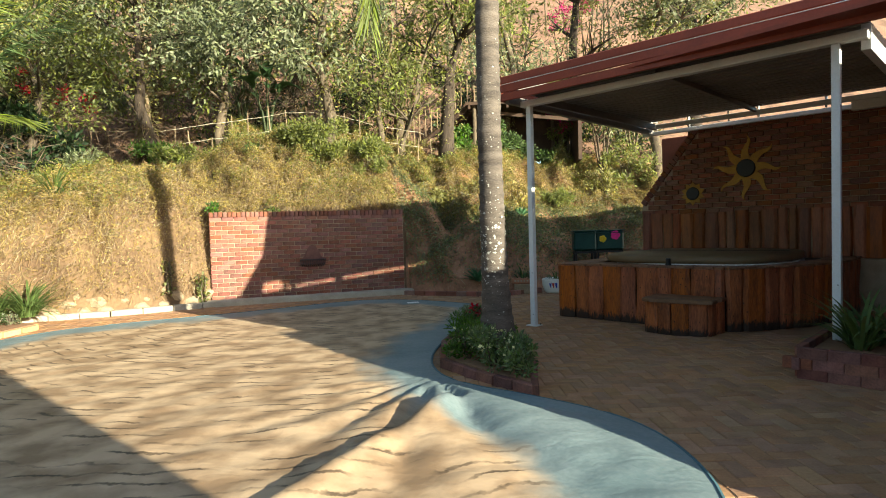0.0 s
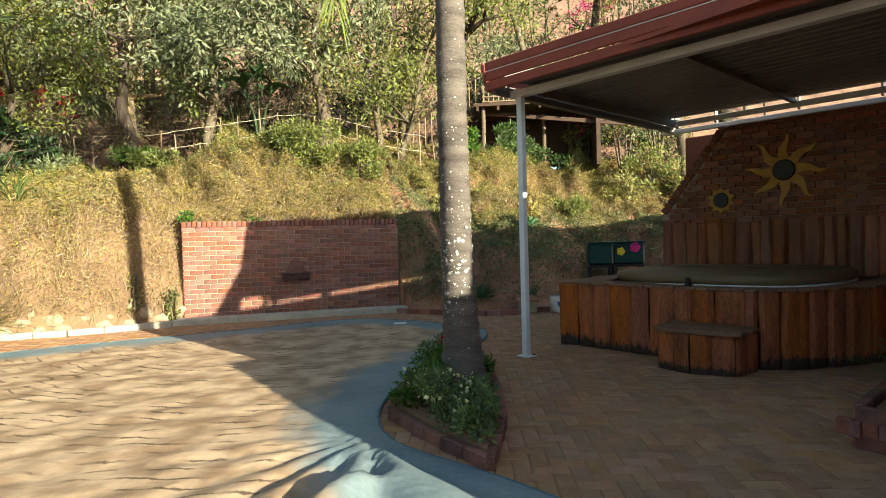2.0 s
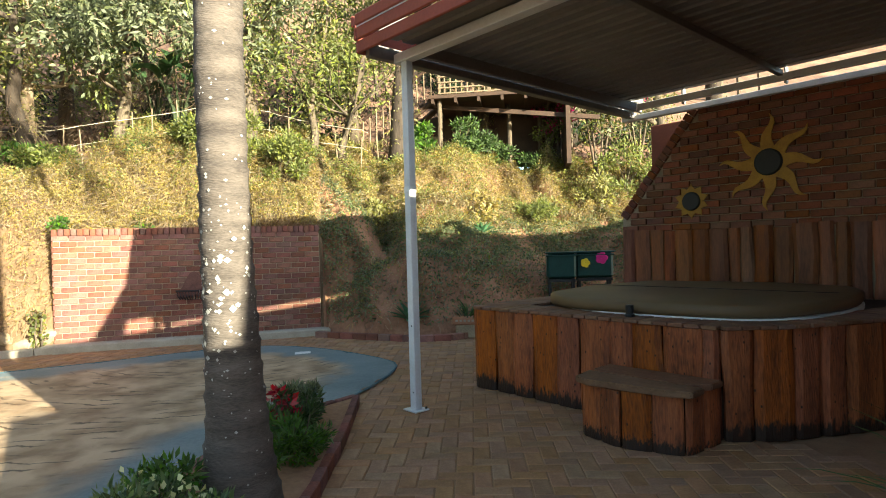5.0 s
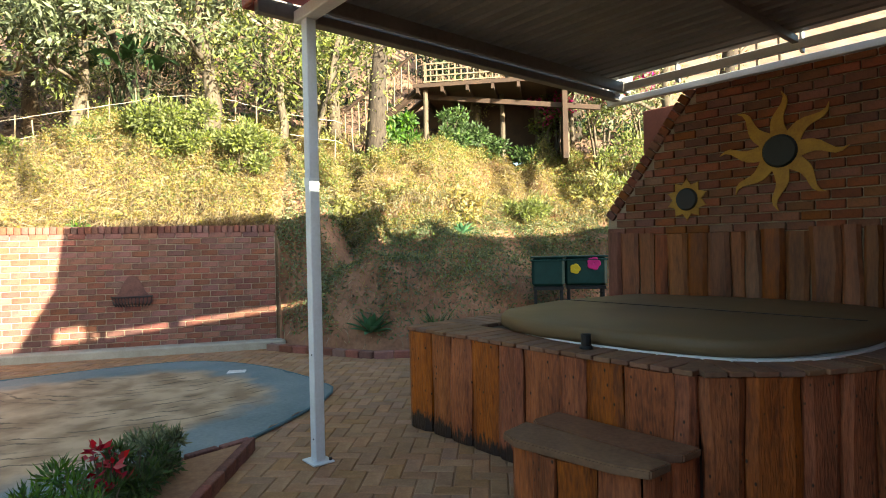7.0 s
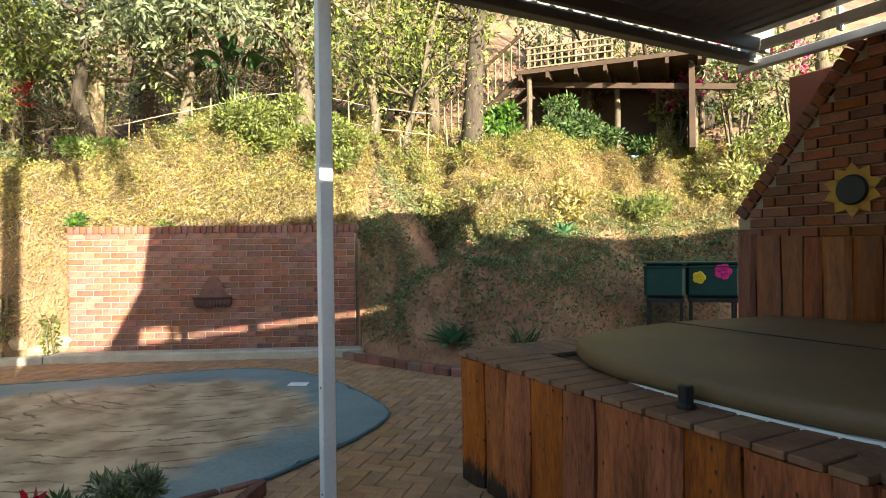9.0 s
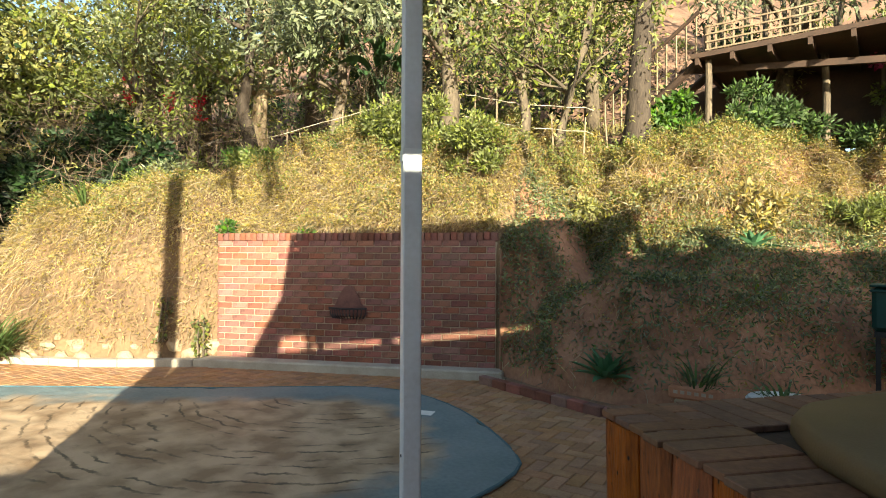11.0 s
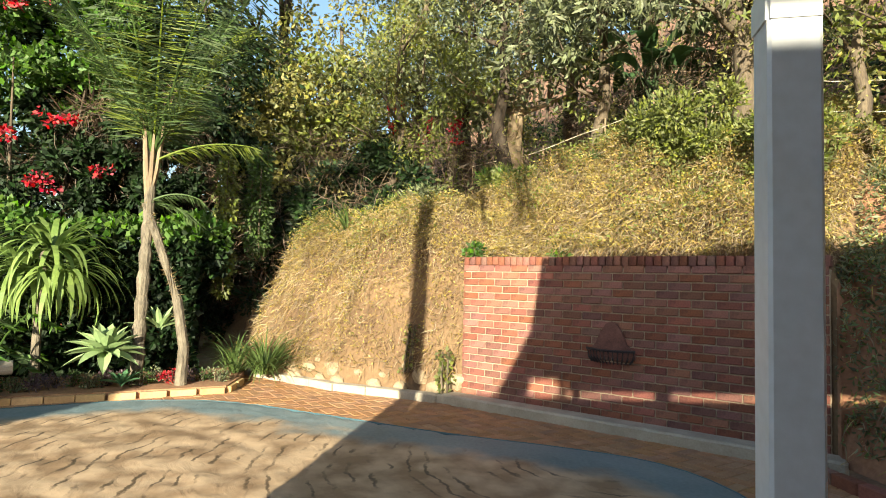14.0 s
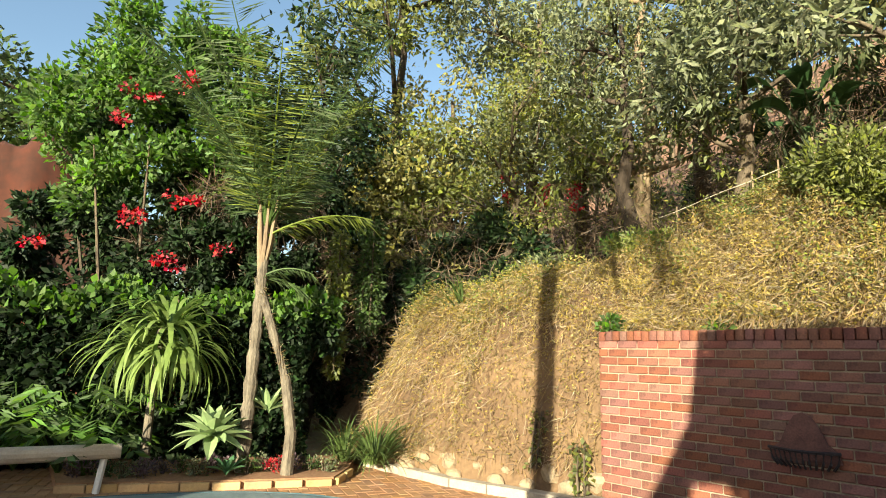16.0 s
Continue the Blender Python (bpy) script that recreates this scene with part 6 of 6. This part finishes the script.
# basin grille on the brick wall
basin = empty("wall_basin", "dark cast iron wall basin with a scalloped back", "wall basin", wall_m(1.93, 0.72, 0.03).translation)
BM = Matrix.Rotation(WROT, 4, "Z")
bm = bmesh.new()
fan = [(-0.26, 0.0), (-0.24, 0.08), (-0.17, 0.14), (-0.12, 0.26), (-0.06, 0.35), (0.0, 0.38), (0.06, 0.35), (0.12, 0.26), (0.17, 0.14), (0.24, 0.08), (0.26, 0.0)]
f1, f2 = [bm.verts.new((x, 0.02, z)) for x, z in fan], [bm.verts.new((x, -0.015, z)) for x, z in fan]
bm.faces.new(f1)
bm.faces.new(f2[::-1])
for i in range(len(fan)):
    j = (i + 1) % len(fan)
    bm.faces.new((f1[i], f2[i], f2[j], f1[j]))
bmesh.ops.recalc_face_normals(bm, faces=bm.faces)
bmesh.ops.transform(bm, matrix=BM, verts=bm.verts)
part("back_plate", bm, M_BRICK, basin)
for i in range(12):
    bm = bmesh.new()
    x = -0.25 + 0.5 * i / 11
    y = -0.03 - 0.12 * math.sin(math.pi * i / 11)
    tube([(x, y, 0.08), (x * 0.95, y * 0.9, 0.0), (x * 0.8, y * 0.5, -0.05)], 0.011, 6, bm)
    bmesh.ops.transform(bm, matrix=BM, verts=bm.verts)
    part("bar", bm, M_IRON, basin)
bm = bmesh.new()
tube([(-0.26 + 0.52 * i / 12, -0.03 - 0.12 * math.sin(math.pi * i / 12), 0.085) for i in range(13)], 0.014, 6, bm)
bmesh.ops.transform(bm, matrix=BM, verts=bm.verts)
part("rim", bm, M_IRON, basin)

# pots and green boxes near the shaded bank
pot = empty("painted_pot", "round white pot painted with blue and red butterflies", "plant pot", (2.3, 11.45, 0.0))
part("bowl", tube([(0, 0, 0.0), (0, 0, 0.03), (0, 0, 0.16), (0, 0, 0.27), (0, 0, 0.29), (0, 0, 0.25)], [0.2, 0.23, 0.28, 0.29, 0.27, 0.25], 24), M_ACRYL, pot)
for a, m in ((-2.1, M_BLUE), (-1.9, M_REDP), (-1.7, M_BLUE), (-1.35, M_REDP), (-1.2, M_BLUE)):
    q = [[(math.cos(a + da) * 0.285, math.sin(a + da) * 0.285, 0.16 + dz) for da, dz in ((-0.1, 0.05), (-0.02, -0.02), (0.06, -0.06), (0.09, 0.06))]]
    quads("butterfly", np.array(q), m, pot)
quads("leaf_clump", straps((0, 0, 0.24), 26, 0.3, 0.03, (0.5, 1.5), 0.8, 4, 0.15), L_GREEN, pot)
trough = empty("plant_trough", "terracotta trough with lettered front on a stone block", "plant pot", (1.62, 11.35, 0.0))
bm = bmesh.new()
box(bm, 0, 0, 0.1, 0.34, 0.2, 0.2, None, 0.02)
part("block", bm, M_ROCK, trough)
bm = bmesh.new()
box(bm, 0, 0, 0.26, 0.44, 0.2, 0.12, None, 0.02)
part("trough", bm, M_TERRA, trough)
for i in range(6):
    bm = bmesh.new()
    box(bm, -0.15 + 0.06 * i, -0.103, 0.265, 0.035, 0.004, 0.03)
    part("lettering", bm, M_CONC, trough)
quads("leaf_clump", straps((0, 0, 0.3), 40, 0.4, 0.025, (0.4, 1.5), 0.6, 4, 0.2), L_GREEN, trough)

for dx, ornament in ((-0.36, False), (0.28, True)):
    gb = empty("green_planter_box", "dark green plastic box on a dark stand" + (" with painted flowers" if ornament else ""), "planter box", (3.45 + dx * 0.9, 13.2 + dx * 0.25, 0.0), "green boxes")
    bm = bmesh.new()
    box(bm, 0, 0, 0.98, 0.64 if ornament else 0.5, 0.42, 0.44, None, 0.04)
    part("box", bm, M_GREENBOX, gb)
    for z in (1.16, 1.21):
        bm = bmesh.new()
        box(bm, 0, 0, z, 0.68 if ornament else 0.53, 0.46, 0.025, None, 0.008)
        part("rim", bm, M_GREENBOX, gb)
    bm = bmesh.new()
    box(bm, 0, 0, 0.73, 0.6 if ornament else 0.46, 0.4, 0.05)
    part("stand", bm, M_BLACK, gb)
    for x in ((-0.26, 0.26) if ornament else (-0.2, 0.2)):
        for y in (-0.16, 0.16):
            bm = bmesh.new()
            box(bm, x, y, 0.36, 0.04, 0.04, 0.72)
            part("leg", bm, M_BLACK, gb)
    if ornament:
        for x0, z0, s, m, nm in ((-0.16, 1.02, 0.085, M_LEMON, "yellow_flower"), (0.12, 1.1, 0.11, M_PINK, "pink_flower")):
            bm = bmesh.new()
            for k in range(5):
                a = k * math.tau / 5
                bmesh.ops.create_cone(bm, cap_ends=True, segments=10, radius1=s * 0.5, radius2=s * 0.4, depth=0.012, matrix=Matrix.Translation((x0 + math.cos(a) * s * 0.5, -0.222, z0 + math.sin(a) * s * 0.5)) @ Matrix.Rotation(math.pi / 2, 4, "X"))
            part(nm, bm, m, gb)

# low edging below the shaded bank
bm = bmesh.new()
EDGE = [(-0.8, 11.5), (0.1, 11.22), (0.9, 10.98), (1.4, 11.1), (2.0, 11.65)]
for a, b in zip(EDGE, EDGE[1:]):
    L, ang = math.dist(a, b), math.atan2(b[1] - a[1], b[0] - a[0])
    k = round(L / 0.23)
    for i in range(k):
        f = (i + 0.5) / k
        box(bm, 0, 0, 0, L / k - 0.008, 0.1, 0.12, Matrix.Translation((a[0] + (b[0] - a[0]) * f, a[1] + (b[1] - a[1]) * f, 0.03)) @ Matrix.Rotation(ang, 4, "Z"), 0.008)
tagged(link("bank_edging", bm, M_BRICK_J), "row of soil-stained bricks edging the shaded bank", "edging", kind="structure")

bm = bmesh.new()
box(bm, 0, 0, 0, 0.2, 0.13, 0.012, Matrix.Translation((-0.43, 9.96, 0.03)) @ Matrix.Rotation(0.35, 4, "Z"), 0.003)
tagged(link("skimmer_lid", bm, M_ACRYL), "small white plastic lid lying on the pool cover", "lid")

# ---- bricks of the retaining wall ----
wall_me = brick_mesh("brick", BL - 0.011, 0.05, BH - 0.012, M_BRICK)
half_me = brick_mesh("half_brick", BL / 2 - 0.011, 0.05, BH - 0.012, M_BRICK)
ROWS_W = 19
for r in range(ROWS_W):
    z = 0.105 + BH * (r + 0.5) - 0.02
    s = 0.0
    first = r % 2
    while s < WLEN - 0.06:
        L = BL / 2 if (first and s == 0.0) or WLEN - s < BL * 0.75 else BL
        o = new("brick", half_me if L < BL else wall_me)
        o.parent = retaining_wall
        o.matrix_basis = wall_m(s + L / 2, z, -0.012 + random.uniform(-0.002, 0.003))
        s += L
cop = brick_mesh("coping_brick", 0.073, 0.215, 0.1, M_BRICK)
for i in range(int(WLEN / 0.084)):
    o = new("coping_brick", cop)
    o.parent = retaining_wall
    o.matrix_basis = wall_m(0.042 + i * 0.084, 1.735 + random.uniform(-0.004, 0.004), -0.095 + random.uniform(-0.004, 0.004))

# ---- bricks of the gable wall ----
g_me = brick_mesh("brick", BL - 0.011, 0.04, BH - 0.012, M_GABLE)
gh_me = brick_mesh("half_brick", BL / 2 - 0.011, 0.04, BH - 0.012, M_GABLE)
r = 0
while 1.49 + BH * r < 2.86:
    z = 1.49 + BH * (r + 0.5)
    u0 = -0.22 if z < 1.66 else -0.22 + (z + 0.04 - 1.66) * 0.96 / 1.24
    u = -0.22 + math.floor((u0 + 0.22) / BL) * BL + (BL / 2 if r % 2 else 0)
    while u < 4.2:
        if u >= u0:
            o = new("brick", g_me)
            o.parent = gable_wall
            o.matrix_basis = frame_m(u + BL / 2, GV + 0.005 + random.uniform(-0.003, 0.002), z)
        elif u + BL / 2 >= u0:
            o = new("brick", gh_me)
            o.parent = gable_wall
            o.matrix_basis = frame_m(u + BL * 0.75, GV + 0.005, z)
        u += BL
    r += 1
slope_me = brick_mesh("coping_brick", 0.075, 0.24, 0.11, M_GABLE)
sl = math.atan2(1.24, 0.96)
for i in range(18):
    f = (i + 0.5) / 18
    o = new("coping_brick", slope_me)
    o.parent = gable_wall
    o.matrix_basis = frame_m(-0.2 + 0.96 * f, GV + 0.1, 1.68 + 1.24 * f) @ Matrix.Rotation(-sl, 4, "Y")

# ---- pavers: herringbone laid at 45 degrees to the patio ----
pv_me = brick_mesh("paver", 0.212, 0.103, 0.05, M_PAVER, 0.005)
far = []
near = 0
PLP = [tuple(p) for p in PL]
CV = smooth_loop(COVER, 2)
for i in range(-95, 95):
    for j in range(-95, 110):
        turn = {0: 0.0, 3: math.pi / 2}.get((i - j) % 4)
        if turn is None:
            continue
        a, b = (i + (0.5 if turn == 0 else 0)) * 0.1105, (j + (0.5 if turn else 0)) * 0.1105
        u, v = (a - b) * 0.7071, (a + b) * 0.7071
        p = W(u, v)
        if not bool(inside(DECK, p.x, p.y)) or bool(inside(PLP, p.x, p.y)):
            continue
        if bool(inside(CV, p.x, p.y)) and float(dist_to(CV, p.x, p.y)) > 0.25:
            continue
        if p.x < -8 or p.y < -2.5 or u > 5.0 or (u > -0.3 and v > 3.8) or (u > 0 and v > 1.2):
            continue
        z = -0.025 + random.uniform(-0.003, 0.003) - 0.003 * noise.noise((p.x, p.y, 0))
        m = frame_m(u, v, z, turn + math.pi / 4 + random.uniform(-0.012, 0.012))
        if -0.6 < u < 2.2 and -2.6 < v < 0.55 and near < 300:
            o = new("paver", pv_me)
            o.matrix_basis = m
            o.parent = bpy.data.objects["paving_bed"]
            near += 1
        else:
            far.append(m)
base = np.array([(sx * 0.106, sy * 0.0515, sz * 0.025) for sz in (-1, 1) for sy in (-1, 1) for sx in (-1, 1)])
top_in = np.array([(sx * 0.101, sy * 0.0465, 0.025) for sy in (-1, 1) for sx in (-1, 1)])
V, F = [], []
for k, m in enumerate(far):
    a = np.array(m)
    vs = np.concatenate([base * (1, 1, 0.8), top_in]) @ a[:3, :3].T + a[:3, 3]
    V.append(vs)
    o = k * 12
    F += [(o + 8, o + 9, o + 11, o + 10), (o + 4, o + 5, o + 9, o + 8), (o + 5, o + 7, o + 11, o + 9), (o + 7, o + 6, o + 10, o + 11), (o + 6, o + 4, o + 8, o + 10),
          (o + 0, o + 1, o + 5, o + 4), (o + 1, o + 3, o + 7, o + 5), (o + 3, o + 2, o + 6, o + 7), (o + 2, o + 0, o + 4, o + 6)]
me = bpy.data.meshes.new("pavers")
me.from_pydata(np.concatenate(V).tolist(), [], F)
me.materials.append(M_PAVER_J)
pv = new("pavers", me)
pv.parent = bpy.data.objects["paving_bed"]
tagged(pv, "clay brick pavers", kind="stuff")
